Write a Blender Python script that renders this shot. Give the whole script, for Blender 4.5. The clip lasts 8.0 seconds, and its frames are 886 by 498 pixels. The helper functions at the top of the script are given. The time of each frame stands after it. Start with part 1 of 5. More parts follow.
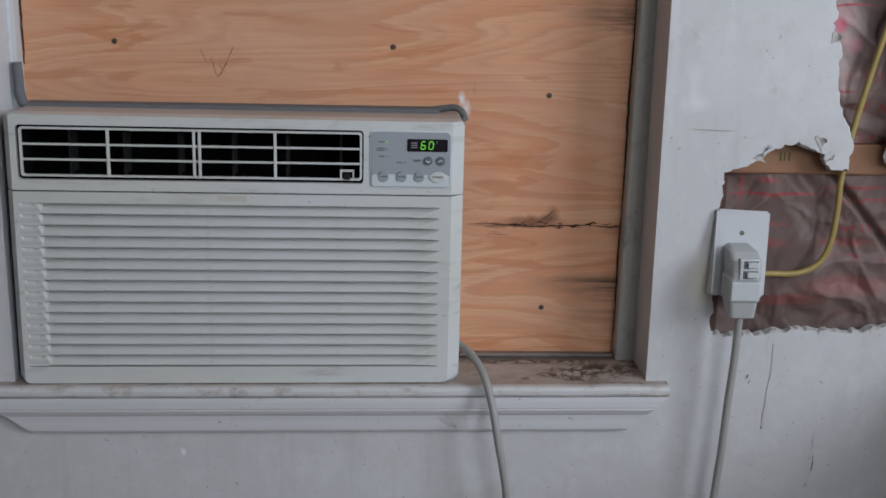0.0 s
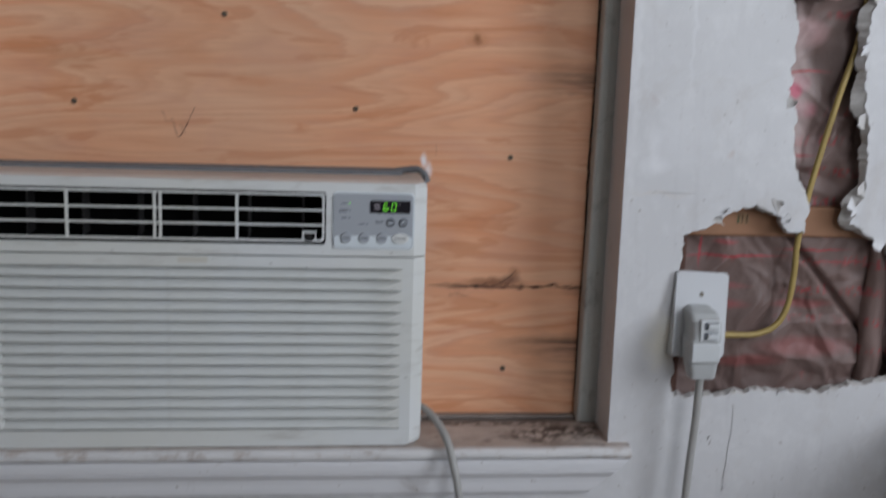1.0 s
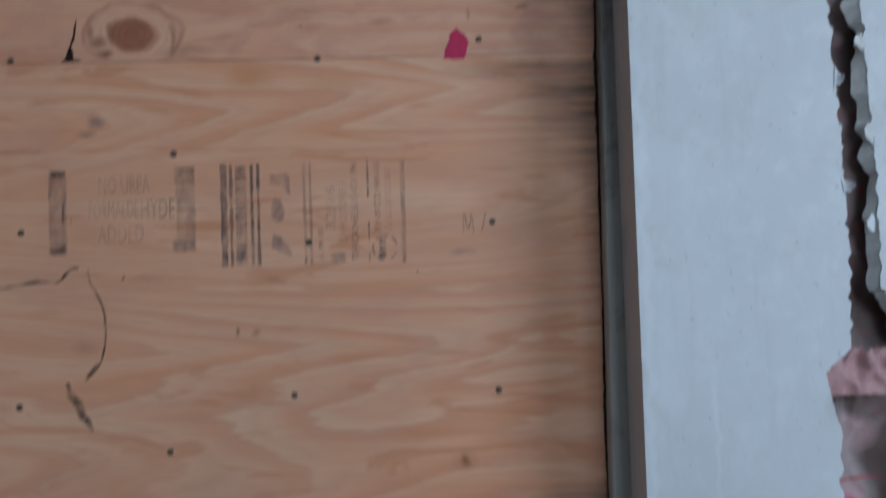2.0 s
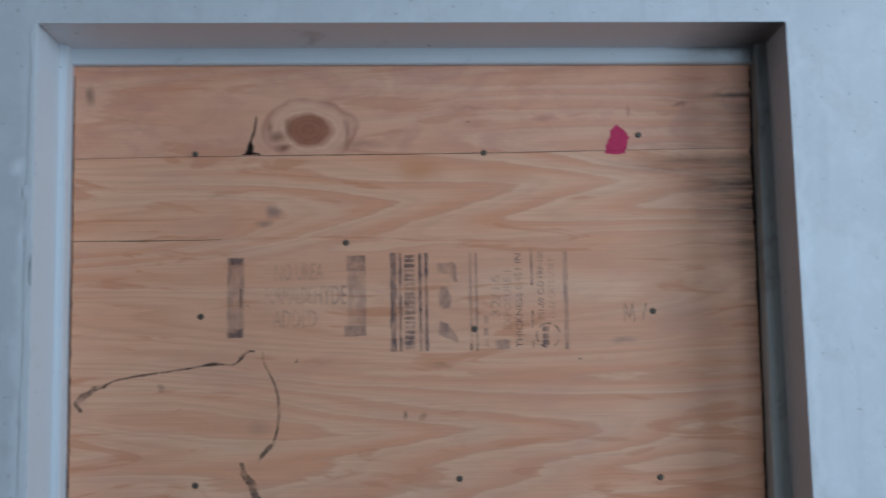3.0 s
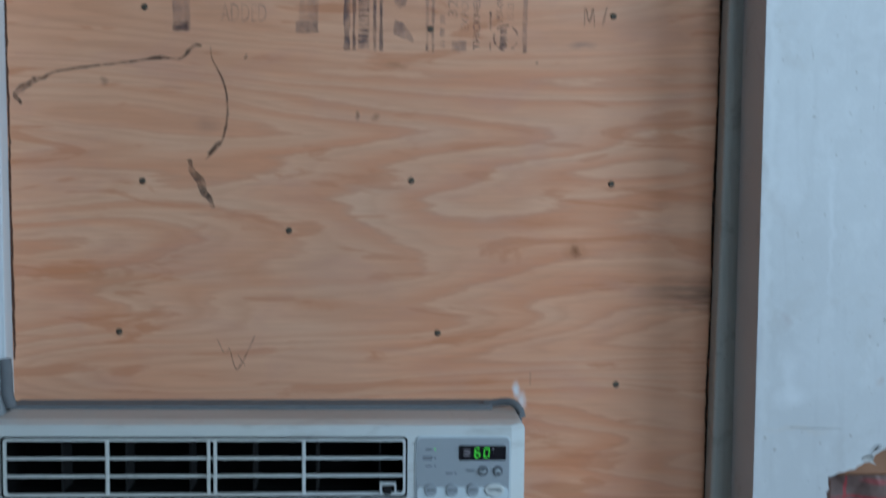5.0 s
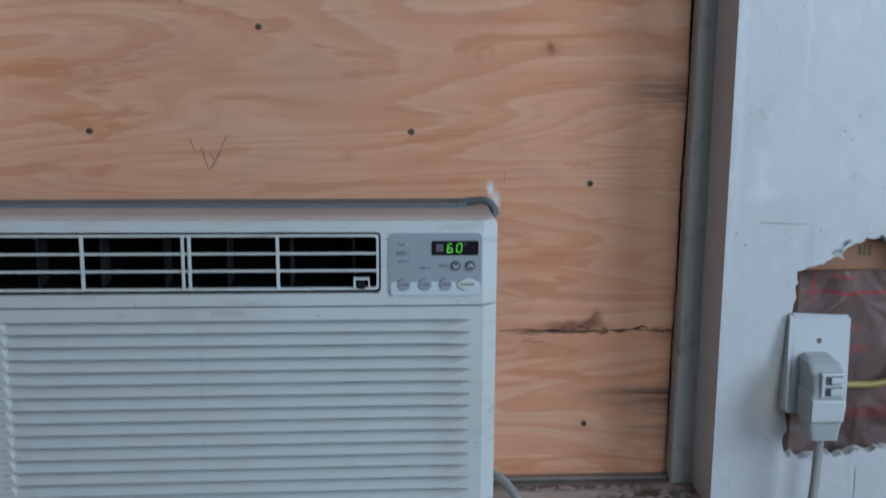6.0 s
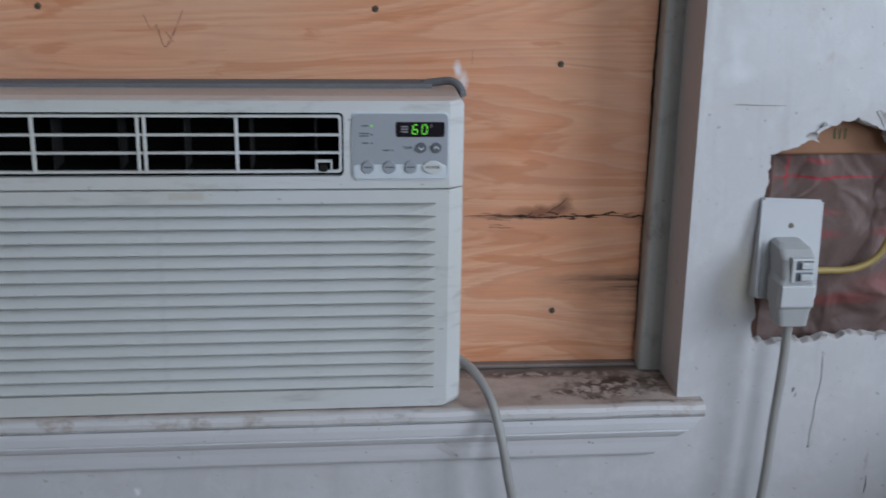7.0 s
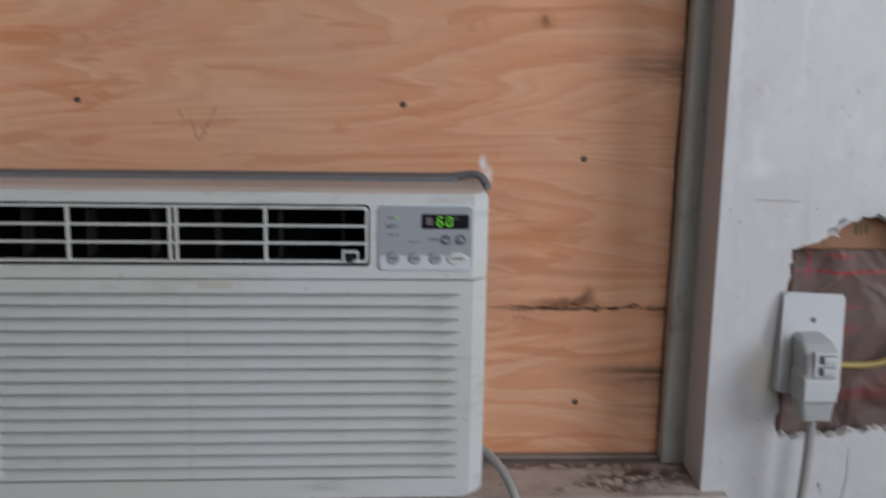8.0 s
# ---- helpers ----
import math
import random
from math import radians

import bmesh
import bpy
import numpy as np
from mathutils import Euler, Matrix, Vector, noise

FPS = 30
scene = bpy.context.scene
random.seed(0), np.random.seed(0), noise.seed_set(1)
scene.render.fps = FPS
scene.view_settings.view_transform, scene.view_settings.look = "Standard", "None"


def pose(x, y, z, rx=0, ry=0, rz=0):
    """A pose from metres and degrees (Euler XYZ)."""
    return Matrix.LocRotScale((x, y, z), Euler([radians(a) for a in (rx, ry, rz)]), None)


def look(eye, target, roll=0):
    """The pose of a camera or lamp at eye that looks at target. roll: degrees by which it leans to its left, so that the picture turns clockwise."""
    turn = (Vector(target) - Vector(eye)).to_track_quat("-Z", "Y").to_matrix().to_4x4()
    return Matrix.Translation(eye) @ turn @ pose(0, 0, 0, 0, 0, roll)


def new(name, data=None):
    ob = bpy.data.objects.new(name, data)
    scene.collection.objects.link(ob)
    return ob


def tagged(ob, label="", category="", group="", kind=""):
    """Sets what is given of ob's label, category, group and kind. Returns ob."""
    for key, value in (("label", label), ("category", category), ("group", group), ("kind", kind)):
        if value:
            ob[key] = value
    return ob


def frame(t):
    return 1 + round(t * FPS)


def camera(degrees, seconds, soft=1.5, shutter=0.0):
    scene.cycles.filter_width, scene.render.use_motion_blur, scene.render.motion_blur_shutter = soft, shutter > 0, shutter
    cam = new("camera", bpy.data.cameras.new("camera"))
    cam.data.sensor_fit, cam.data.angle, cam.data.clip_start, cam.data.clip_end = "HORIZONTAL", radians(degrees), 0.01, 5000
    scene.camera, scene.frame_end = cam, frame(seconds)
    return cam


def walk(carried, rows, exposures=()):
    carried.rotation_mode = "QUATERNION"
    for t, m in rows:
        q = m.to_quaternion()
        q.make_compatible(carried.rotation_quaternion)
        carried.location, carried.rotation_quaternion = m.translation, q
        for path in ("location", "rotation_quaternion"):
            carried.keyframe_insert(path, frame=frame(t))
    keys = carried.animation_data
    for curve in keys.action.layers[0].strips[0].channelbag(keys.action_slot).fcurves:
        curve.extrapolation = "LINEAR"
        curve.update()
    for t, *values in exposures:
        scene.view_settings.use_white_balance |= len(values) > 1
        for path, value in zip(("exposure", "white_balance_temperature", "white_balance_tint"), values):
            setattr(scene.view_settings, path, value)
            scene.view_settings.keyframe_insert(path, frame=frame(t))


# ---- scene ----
cam = camera(42.0, 8.0, soft=1.6, shutter=0.5)
PATH = [
    (0, (-0.329, -1.563, 1.344), (-0.233, 0.375, 0.86), 1.3),
    (0.5, (-0.338, -1.564, 1.34), (-0.235, 0.376, 0.865), 1.4),
    (0.7, (-0.3385, -1.5637, 1.3405), (-0.2278, 0.377, 0.865), 1.42),
    (0.9, (-0.3446, -1.5596, 1.3473), (-0.1788, 0.3899, 0.9316), 1.76),
    (1, (-0.347, -1.558, 1.35), (-0.163, 0.395, 0.963), 1.9),
    (1.2, (-0.354, -1.543, 1.363), (-0.121, 0.42, 1.056), 1.8),
    (1.5, (-0.312, -1.465, 1.41), (-0.139, 0.523, 1.279), -0.1),
    (1.7, (-0.257, -1.387, 1.502), (-0.146, 0.608, 1.406), -0.9),
    (2, (-0.25, -1.33, 1.505), (-0.147, 0.664, 1.604), -1.8),
    (2.2, (-0.282, -1.325, 1.528), (-0.138, 0.664, 1.674), -2.3),
    (3.3, (-0.383, -1.379, 1.488), (-0.438, 0.6, 1.772), -0.2),
    (3.5, (-0.39, -1.379, 1.497), (-0.464, 0.603, 1.752), 0.2),
    (4, (-0.406, -1.365, 1.485), (-0.523, 0.63, 1.568), 1.2),
    (4.5, (-0.445, -1.353, 1.495), (-0.439, 0.646, 1.463), 1.7),
    (4.7, (-0.408, -1.34, 1.463), (-0.324, 0.657, 1.39), 1.1),
    (5.8, (-0.371, -1.346, 1.388), (-0.265, 0.62, 1.037), 0.1),
    (6, (-0.365, -1.341, 1.375), (-0.25, 0.613, 0.962), 0.4),
    (6.3, (-0.3642, -1.3396, 1.3726), (-0.249, 0.611, 0.9368), 0.32),
    (6.5, (-0.361, -1.334, 1.363), (-0.24, 0.603, 0.878), 0.0),
    (7, (-0.352, -1.313, 1.352), (-0.196, 0.593, 0.768), 0.8),
    (7.5, (-0.328, -1.304, 1.326), (-0.109, 0.596, 0.742), 1.6),
    (7.7, (-0.3318, -1.3087, 1.3318), (-0.1209, 0.6001, 0.7909), 1.49),
    (7.9, (-0.3442, -1.324, 1.3506), (-0.2027, 0.6137, 0.8922), 1.14),
    (8, (-0.349, -1.33, 1.358), (-0.241, 0.619, 0.923), 1.0),
]
EXPOSURES = [(0, -0.10, 6250, 11), (1.0, -0.08, 6300, 12), (1.5, -0.13, 5950, 10), (2.0, -0.41, 5230, 3), (2.2, -0.40, 5180, 2), (3.4, -0.22, 4950, 0), (4.6, -0.26, 4880, -5),
             (5.8, -0.14, 5250, 2), (6.0, -0.14, 5300, 3), (6.5, -0.10, 5600, 8), (7.0, -0.05, 5850, 10), (7.5, -0.05, 6050, 11), (8.0, -0.09, 6400, 13)]
walk(cam, [(t, look(eye, target, roll)) for t, eye, target, roll in PATH], EXPOSURES)

# ---- the plan (metres): plywood face at y = 0, room on its -y side ----
WALL_Y = -0.105          # painted face of the window wall
SHEET = 0.0127           # thickness of the drywall
OPEN_L, OPEN_R, SILL_Z, OPEN_T = -0.818, 0.022, 0.800, 1.9255
ROOM_L, ROOM_R, ROOM_BACK, ROOM_TOP = -3.0, 1.80, -3.1, 2.85
AC_Y = -0.115            # front face of the air conditioner
STOP_Y = -0.025          # front of the stop moulding that holds the plywood


def out_of_square(x, z):
    """The old opening leans: its head drops towards one side, its far jamb leans outwards."""
    up = (z - SILL_Z) / (OPEN_T - SILL_Z)
    along = (OPEN_R - x) / (OPEN_R - OPEN_L)
    return x - 0.0100 * up * along, z + 0.0125 * (along - 0.5) * up


def leaned(bm):
    for v in bm.verts:
        v.co.x, v.co.z = out_of_square(v.co.x, v.co.z)
    return bm

# ---- world and daylight ----
world = bpy.data.worlds.new("world")
scene.world = world
world.use_nodes = True
sky = world.node_tree.nodes.new("ShaderNodeTexSky")
sky.sky_type, sky.sun_disc = "NISHITA", False
sky.sun_elevation, sky.sun_rotation = radians(40), radians(200)
world.node_tree.links.new(sky.outputs[0], world.node_tree.nodes["Background"].inputs[0])
world.node_tree.nodes["Background"].inputs[1].default_value = 0.12


def window_light(name, m, width, height, watts, color):
    data = bpy.data.lights.new(name, "AREA")
    data.shape, data.size, data.size_y, data.energy, data.color = "RECTANGLE", width, height, watts, color
    new(name, data).matrix_world = m


# sky light from two unseen windows beside and behind the camera; the back one is added for frontal light
window_light("daylight_side", look((ROOM_R - 0.03, -1.70, 1.95), (ROOM_R - 1.03, -1.70, 1.95)), 1.1, 1.2, 47, (0.90, 0.95, 1.0))
window_light("added_daylight_back", look((0.85, ROOM_BACK + 0.03, 2.10), (0.85, ROOM_BACK + 1.03, 2.10)), 1.1, 1.1, 27, (0.93, 0.97, 1.0))


# ---- materials ----
class Nodes:
    """A small builder for node materials in metres of the place."""

    def __init__(self, name, rough=0.5, metal=0.0):
        self.mat = bpy.data.materials.new(name)
        self.mat.use_nodes = True
        self.tree = self.mat.node_tree
        self.out = self.tree.nodes["Material Output"]
        self.bsdf = self.tree.nodes["Principled BSDF"]
        self.bsdf.inputs["Roughness"].default_value = rough
        self.bsdf.inputs["Metallic"].default_value = metal
        self.co = self.tree.nodes.new("ShaderNodeTexCoord").outputs["Object"]

    def put(self, socket, value):
        if isinstance(value, bpy.types.NodeSocket):
            self.tree.links.new(value, socket)
        elif value is not None:
            if isinstance(value, tuple) and len(value) == 3 and socket.type == "RGBA":
                value = (*value, 1)
            socket.default_value = value

    def math(self, op, a, b=None, c=None, clamp=False):
        n = self.tree.nodes.new("ShaderNodeMath")
        n.operation, n.use_clamp = op, clamp
        for s, v in zip(n.inputs, (a, b, c)):
            self.put(s, v)
        return n.outputs[0]

    def scaled(self, x, y, z, shift=(0, 0, 0)):
        n = self.tree.nodes.new("ShaderNodeMapping")
        n.inputs["Scale"].default_value, n.inputs["Location"].default_value = (x, y, z), shift
        self.put(n.inputs["Vector"], self.co)
        return n.outputs[0]

    def noise(self, scale, detail=4, rough=0.55, distortion=0.0, vector=None, color=False):
        n = self.tree.nodes.new("ShaderNodeTexNoise")
        n.inputs["Scale"].default_value, n.inputs["Detail"].default_value = scale, detail
        n.inputs["Roughness"].default_value, n.inputs["Distortion"].default_value = rough, distortion
        self.put(n.inputs["Vector"], vector or self.co)
        return n.outputs["Color" if color else "Fac"]

    def ramp(self, fac, *stops):
        n = self.tree.nodes.new("ShaderNodeValToRGB")
        while len(n.color_ramp.elements) < len(stops):
            n.color_ramp.elements.new(0.5)
        for e, (at, c) in zip(n.color_ramp.elements, stops):
            e.position = at
            e.color = (*c, 1) if isinstance(c, tuple) else (c, c, c, 1)
        self.put(n.inputs[0], fac)
        return n.outputs[0]

    def mix(self, fac, a, b, mode="MIX"):
        n = self.tree.nodes.new("ShaderNodeMix")
        n.data_type, n.blend_type = "RGBA", mode
        for s, v in zip((n.inputs[0], n.inputs[6], n.inputs[7]), (fac, a, b)):
            self.put(s, v)
        return n.outputs[2]

    def xz(self, wobble=0.0, scale=40):
        """The x and z of the place, wobbled by noise."""
        n = self.tree.nodes.new("ShaderNodeSeparateXYZ")
        self.put(n.inputs[0], self.co)
        x, z = n.outputs[0], n.outputs[2]
        if wobble:
            k = self.tree.nodes.new("ShaderNodeSeparateColor")
            self.put(k.inputs[0], self.noise(scale, 3, color=True))
            x = self.math("MULTIPLY_ADD", self.math("SUBTRACT", k.outputs[0], 0.5), wobble, x)
            z = self.math("MULTIPLY_ADD", self.math("SUBTRACT", k.outputs[1], 0.5), wobble, z)
        return x, z

    def spot(self, x, z, cx, cz, rx, rz, soft=0.6):
        """1 inside an ellipse, fading to 0 at its edge."""
        u = self.math("MULTIPLY", self.math("SUBTRACT", x, cx), 1 / rx)
        v = self.math("MULTIPLY", self.math("SUBTRACT", z, cz), 1 / rz)
        d = self.math("SQRT", self.math("ADD", self.math("MULTIPLY", u, u), self.math("MULTIPLY", v, v)))
        return self.math("MULTIPLY", self.math("SUBTRACT", 1.0, d), 1 / soft, clamp=True)

    def bump(self, height, strength, distance=0.002):
        n = self.tree.nodes.new("ShaderNodeBump")
        n.inputs["Strength"].default_value, n.inputs["Distance"].default_value = strength, distance
        self.put(n.inputs["Height"], height)
        self.put(self.bsdf.inputs["Normal"], n.outputs[0])

    def color(self, c):
        self.put(self.bsdf.inputs["Base Color"], c)
        return self

    def faded(self, cover):
        """Thin ink: the surface below shows where cover is low."""
        t = self.tree.nodes.new("ShaderNodeBsdfTransparent")
        m = self.tree.nodes.new("ShaderNodeMixShader")
        self.put(m.inputs[0], cover)
        self.put(m.inputs[1], t.outputs[0])
        self.put(m.inputs[2], self.bsdf.outputs[0])
        self.put(self.out.inputs[0], m.outputs[0])
        return self


def plain(name, color, rough=0.5, metal=0.0, vary=0.12, scale=60, bump=0.0):
    n = Nodes(name, rough, metal)
    dark = tuple(c * (1 - vary) for c in color)
    n.color(n.mix(n.noise(scale, 5), dark, color))
    if bump:
        n.bump(n.noise(scale * 4, 4), bump, 0.001)
    return n.mat


def plywood_material():
    n = Nodes("plywood", 0.62)
    _, fz = n.xz()
    upper = n.math("GREATER_THAN", fz, 1.7966)  # a second veneer above the seam
    # growth rings cut at a slant: wide bows that fade from pale to orange and end in a sharp ragged edge
    warp = n.noise(1.0, 2, 0.40, 0.35, n.scaled(0.80, 1.2, 6.6, (0.35, 0, 0.6)))
    drift = n.noise(1.0, 4, 0.62, 0.0, n.scaled(8, 9, 75, (0.7, 0, 0.2)))
    phase = n.math("MULTIPLY_ADD", drift, 0.70, n.math("MULTIPLY_ADD", warp, 17.0, n.math("MULTIPLY", upper, 3.37)))
    ring_at = n.math("FRACT", phase)
    bands = n.ramp(ring_at, (0.20, 0.0), (0.66, 0.8), (0.84, 1.0), (0.99, 0.0))
    edge = n.ramp(ring_at, (0.80, 0.0), (0.93, 1.0), (0.99, 0.0))
    # fine straight rings
    fine = n.math("FRACT", n.math("MULTIPLY_ADD", warp, 33.0, n.math("MULTIPLY", drift, 1.1)))
    fine = n.ramp(fine, (0.45, 0.0), (0.85, 1.0), (1.0, 0.2))
    strength = n.ramp(n.noise(1.0, 3, 0.5, 0.4, n.scaled(1.7, 2, 5.0, (3.1, 0, 1.7))), (0.38, 0.06), (0.60, 1.0))
    fibre = n.noise(1.0, 5, 0.65, 0.0, n.scaled(9, 9, 420))
    pale, tan, orange = (0.745, 0.420, 0.258), (0.700, 0.342, 0.188), (0.640, 0.234, 0.094)
    base = n.mix(n.ramp(n.noise(1.0, 3, 0.55, 0.3, n.scaled(2.2, 2, 9, (0, 0, 4))), (0.38, 0.0), (0.66, 1.0)), pale, tan)
    base = n.mix(n.math("MULTIPLY", fine, n.math("MULTIPLY_ADD", strength, -0.16, 0.42)), base, (0.56, 0.262, 0.132))
    base = n.mix(n.math("MULTIPLY", bands, n.math("MULTIPLY", strength, 0.62)), base, orange)
    base = n.mix(n.math("MULTIPLY", edge, n.math("MULTIPLY_ADD", strength, 0.26, 0.06)), base, (0.42, 0.165, 0.078))
    flame = n.ramp(n.noise(1.0, 4, 0.58, 1.2, n.scaled(5.5, 5, 36, (0.4, 0, 2.2))), (0.570, 0.0), (0.63, 0.60))
    base = n.mix(flame, base, (0.55, 0.205, 0.080))
    base = n.mix(n.ramp(fibre, (0.35, 0.20), (0.65, 0.0)), base, (0.30, 0.15, 0.075))
    blot = n.ramp(n.noise(3.2, 3, 0.5), (0.46, 0.0), (0.74, 0.34))
    base = n.mix(blot, base, (0.50, 0.325, 0.225))
    base = n.mix(n.math("MULTIPLY", upper, 0.20), base, (0.63, 0.325, 0.225))
    mottle = n.ramp(n.noise(1.0, 5, 0.65, 0.9, n.scaled(17, 9, 30, (1.3, 0, 0.4))), (0.46, 0.0), (0.70, 0.42))
    base = n.mix(n.math("MULTIPLY", upper, mottle), base, (0.44, 0.195, 0.145))
    haze = n.ramp(n.noise(1.0, 4, 0.6, 0.6, n.scaled(9, 9, 22, (5.3, 0, 2.4))), (0.50, 0.0), (0.72, 0.30))
    base = n.mix(haze, base, (0.50, 0.255, 0.185))
    x, z = n.xz(0.012, 60)
    streaks = n.ramp(n.noise(1.0, 4, 0.6, 0.3, n.scaled(7, 7, 130, (1, 0, 0))), (0.36, 0.0), (0.6, 1.0))
    dark = (0.055, 0.030, 0.018)
    # water stains from the edge beside the window frame; tall narrow spots also paint edge shade
    for cx, cz, rx, rz, k in ((0.02, 1.778, 0.21, 0.016, 0.75), (0.01, 1.752, 0.11, 0.022, 1.0), (0.0, 1.722, 0.075, 0.030, 0.95), (0.0, 1.68, 0.05, 0.04, 0.55), (0.0, 1.862, 0.10, 0.006, 0.8), (0.01, 1.278, 0.11, 0.026, 0.95),
                              (0.0, 0.905, 0.14, 0.020, 1.0), (0.01, 0.875, 0.10, 0.05, 0.45), (0.01, 1.60, 0.030, 0.12, 0.5), (0.012, 1.38, 0.02, 0.15, 0.3), (0.01, 1.10, 0.02, 0.12, 0.2),
                              (0.015, 0.985, 0.05, 0.012, 0.9), (0.01, 1.84, 0.06, 0.05, 0.45)):
        hit = n.math("MULTIPLY", n.spot(x, z, cx, cz, rx, rz, 0.8), n.math("MULTIPLY_ADD", streaks, 0.8, 0.2))
        base = n.mix(n.math("MULTIPLY", hit, k), base, dark)
    # fingermarks, pitch streaks and small knots
    for cx, cz, rx, rz, k, c in ((-0.575, 1.728, 0.012, 0.010, 0.55, (0.10, 0.07, 0.08)), (-0.585, 1.714, 0.014, 0.007, 0.45, (0.12, 0.08, 0.08)),
                                 (-0.798, 1.877, 0.008, 0.016, 0.7, (0.16, 0.08, 0.05)), (-0.143, 1.846, 0.003, 0.012, 0.6, (0.34, 0.12, 0.07)), (-0.245, 1.838, 0.020, 0.006, 0.5, (0.36, 0.14, 0.10)), (-0.080, 1.853, 0.014, 0.005, 0.7, (0.26, 0.09, 0.06)), (-0.335, 1.852, 0.030, 0.004, 0.5, (0.36, 0.15, 0.10)), (-0.30, 1.768, 0.050, 0.016, 0.35, (0.58, 0.24, 0.09)), (-0.09, 1.60, 0.05, 0.03, 0.25, (0.40, 0.24, 0.17)), (-0.545, 1.30, 0.04, 0.012, 0.35, (0.50, 0.19, 0.07)), (-0.46, 1.265, 0.05, 0.010, 0.4, (0.52, 0.19, 0.07)), (-0.70, 1.29, 0.05, 0.022, 0.3, (0.46, 0.24, 0.13)), (-0.20, 1.36, 0.07, 0.010, 0.4, (0.52, 0.20, 0.08)), (-0.16, 1.085, 0.035, 0.006, 0.5, (0.46, 0.17, 0.07)), (-0.19, 1.05, 0.030, 0.008, 0.4, (0.46, 0.17, 0.07)), (-0.419, 1.484, 0.004, 0.006, 0.8, (0.12, 0.05, 0.02)),
                                 (-0.397, 1.482, 0.006, 0.006, 0.6, (0.25, 0.11, 0.04)), (-0.163, 1.328, 0.008, 0.008, 0.9, (0.14, 0.045, 0.015)),
                                 (-0.163, 1.328, 0.018, 0.014, 0.5, (0.35, 0.13, 0.04)), (-0.13, 0.994, 0.055, 0.009, 0.85, (0.19, 0.07, 0.03)),
                                 (-0.105, 1.000, 0.018, 0.008, 0.75, (0.10, 0.035, 0.02)), (-0.16, 0.989, 0.06, 0.003, 0.8, dark), (-0.10, 1.008, 0.010, 0.012, 0.6, (0.22, 0.08, 0.03)),
                                 (-0.16, 1.568, 0.02, 0.006, 0.4, (0.13, 0.10, 0.09)), (-0.706, 1.519, 0.006, 0.006, 0.5, (0.2, 0.1, 0.05)),
                                 (-0.375, 1.540, 0.018, 0.005, 0.5, (0.30, 0.12, 0.04)), (-0.59, 1.47, 0.02, 0.012, 0.25, (0.16, 0.1, 0.08)),
                                 (-0.40, 1.775, 0.035, 0.018, 0.6, (0.50, 0.19, 0.06)), (-0.231, 1.163, 0.006, 0.012, 0.9, (0.80, 0.78, 0.80)), (-0.224, 1.151, 0.007, 0.014, 0.7, (0.80, 0.78, 0.80))):
        base = n.mix(n.math("MULTIPLY", n.spot(x, z, cx, cz, rx, rz, 0.8), k), base, c)
    # the big knot, with its rings, cut off by the veneer seam
    kx, kz = n.xz(0.030, 14)
    u = n.math("MULTIPLY", n.math("ADD", kx, 0.533), 1 / 0.066)
    v = n.math("MULTIPLY", n.math("SUBTRACT", kz, 1.826), 1 / 0.046)
    d = n.math("SQRT", n.math("ADD", n.math("MULTIPLY", u, u), n.math("MULTIPLY", v, v)))
    above = n.math("GREATER_THAN", z, 1.797)
    years = n.math("MULTIPLY_ADD", n.math("SINE", n.math("MULTIPLY", d, 46.0)), 0.5, 0.5)
    pith = n.mix(n.math("MULTIPLY", years, 0.35), n.mix(n.noise(60, 4), (0.76, 0.48, 0.32), (0.60, 0.31, 0.19)), (0.48, 0.215, 0.13))
    base = n.mix(n.math("MULTIPLY", above, n.ramp(d, (0.55, 0.50), (1.05, 0.0))), base, pith)
    rim = n.math("MULTIPLY", n.ramp(d, (0.72, 0.0), (0.86, 0.7), (0.93, 0.0)), n.ramp(n.noise(16, 2), (0.42, 0.0), (0.60, 1.0)))
    base = n.mix(n.math("MULTIPLY", above, rim), base, (0.34, 0.135, 0.08))
    core = n.mix(n.math("MULTIPLY_ADD", years, 0.13, n.math("MULTIPLY", n.noise(48, 5, 0.65), 0.8)), (0.17, 0.050, 0.024), (0.44, 0.165, 0.080))
    base = n.mix(n.math("MULTIPLY", above, n.ramp(d, (0.36, 1.0), (0.50, 0.0))), base, core)
    for cx, cz, rx, rz, k in ((-0.574, 1.818, 0.011, 0.010, 0.8), (-0.566, 1.803, 0.012, 0.007, 0.95), (-0.560, 1.826, 0.006, 0.016, 0.7), (-0.581, 1.832, 0.005, 0.014, 0.6), (-0.488, 1.822, 0.005, 0.024, 0.6), (-0.470, 1.806, 0.045, 0.008, 0.35)):
        base = n.mix(n.math("MULTIPLY", n.spot(kx, kz, cx, cz, rx, rz, 0.8), k), base, (0.22, 0.085, 0.04))
    n.color(base)
    n.put(n.bsdf.inputs["Roughness"], n.math("MULTIPLY_ADD", fibre, 0.25, 0.5))
    n.bump(n.math("ADD", fibre, n.math("MULTIPLY", bands, 0.3)), 0.35, 0.0006)
    return n.mat


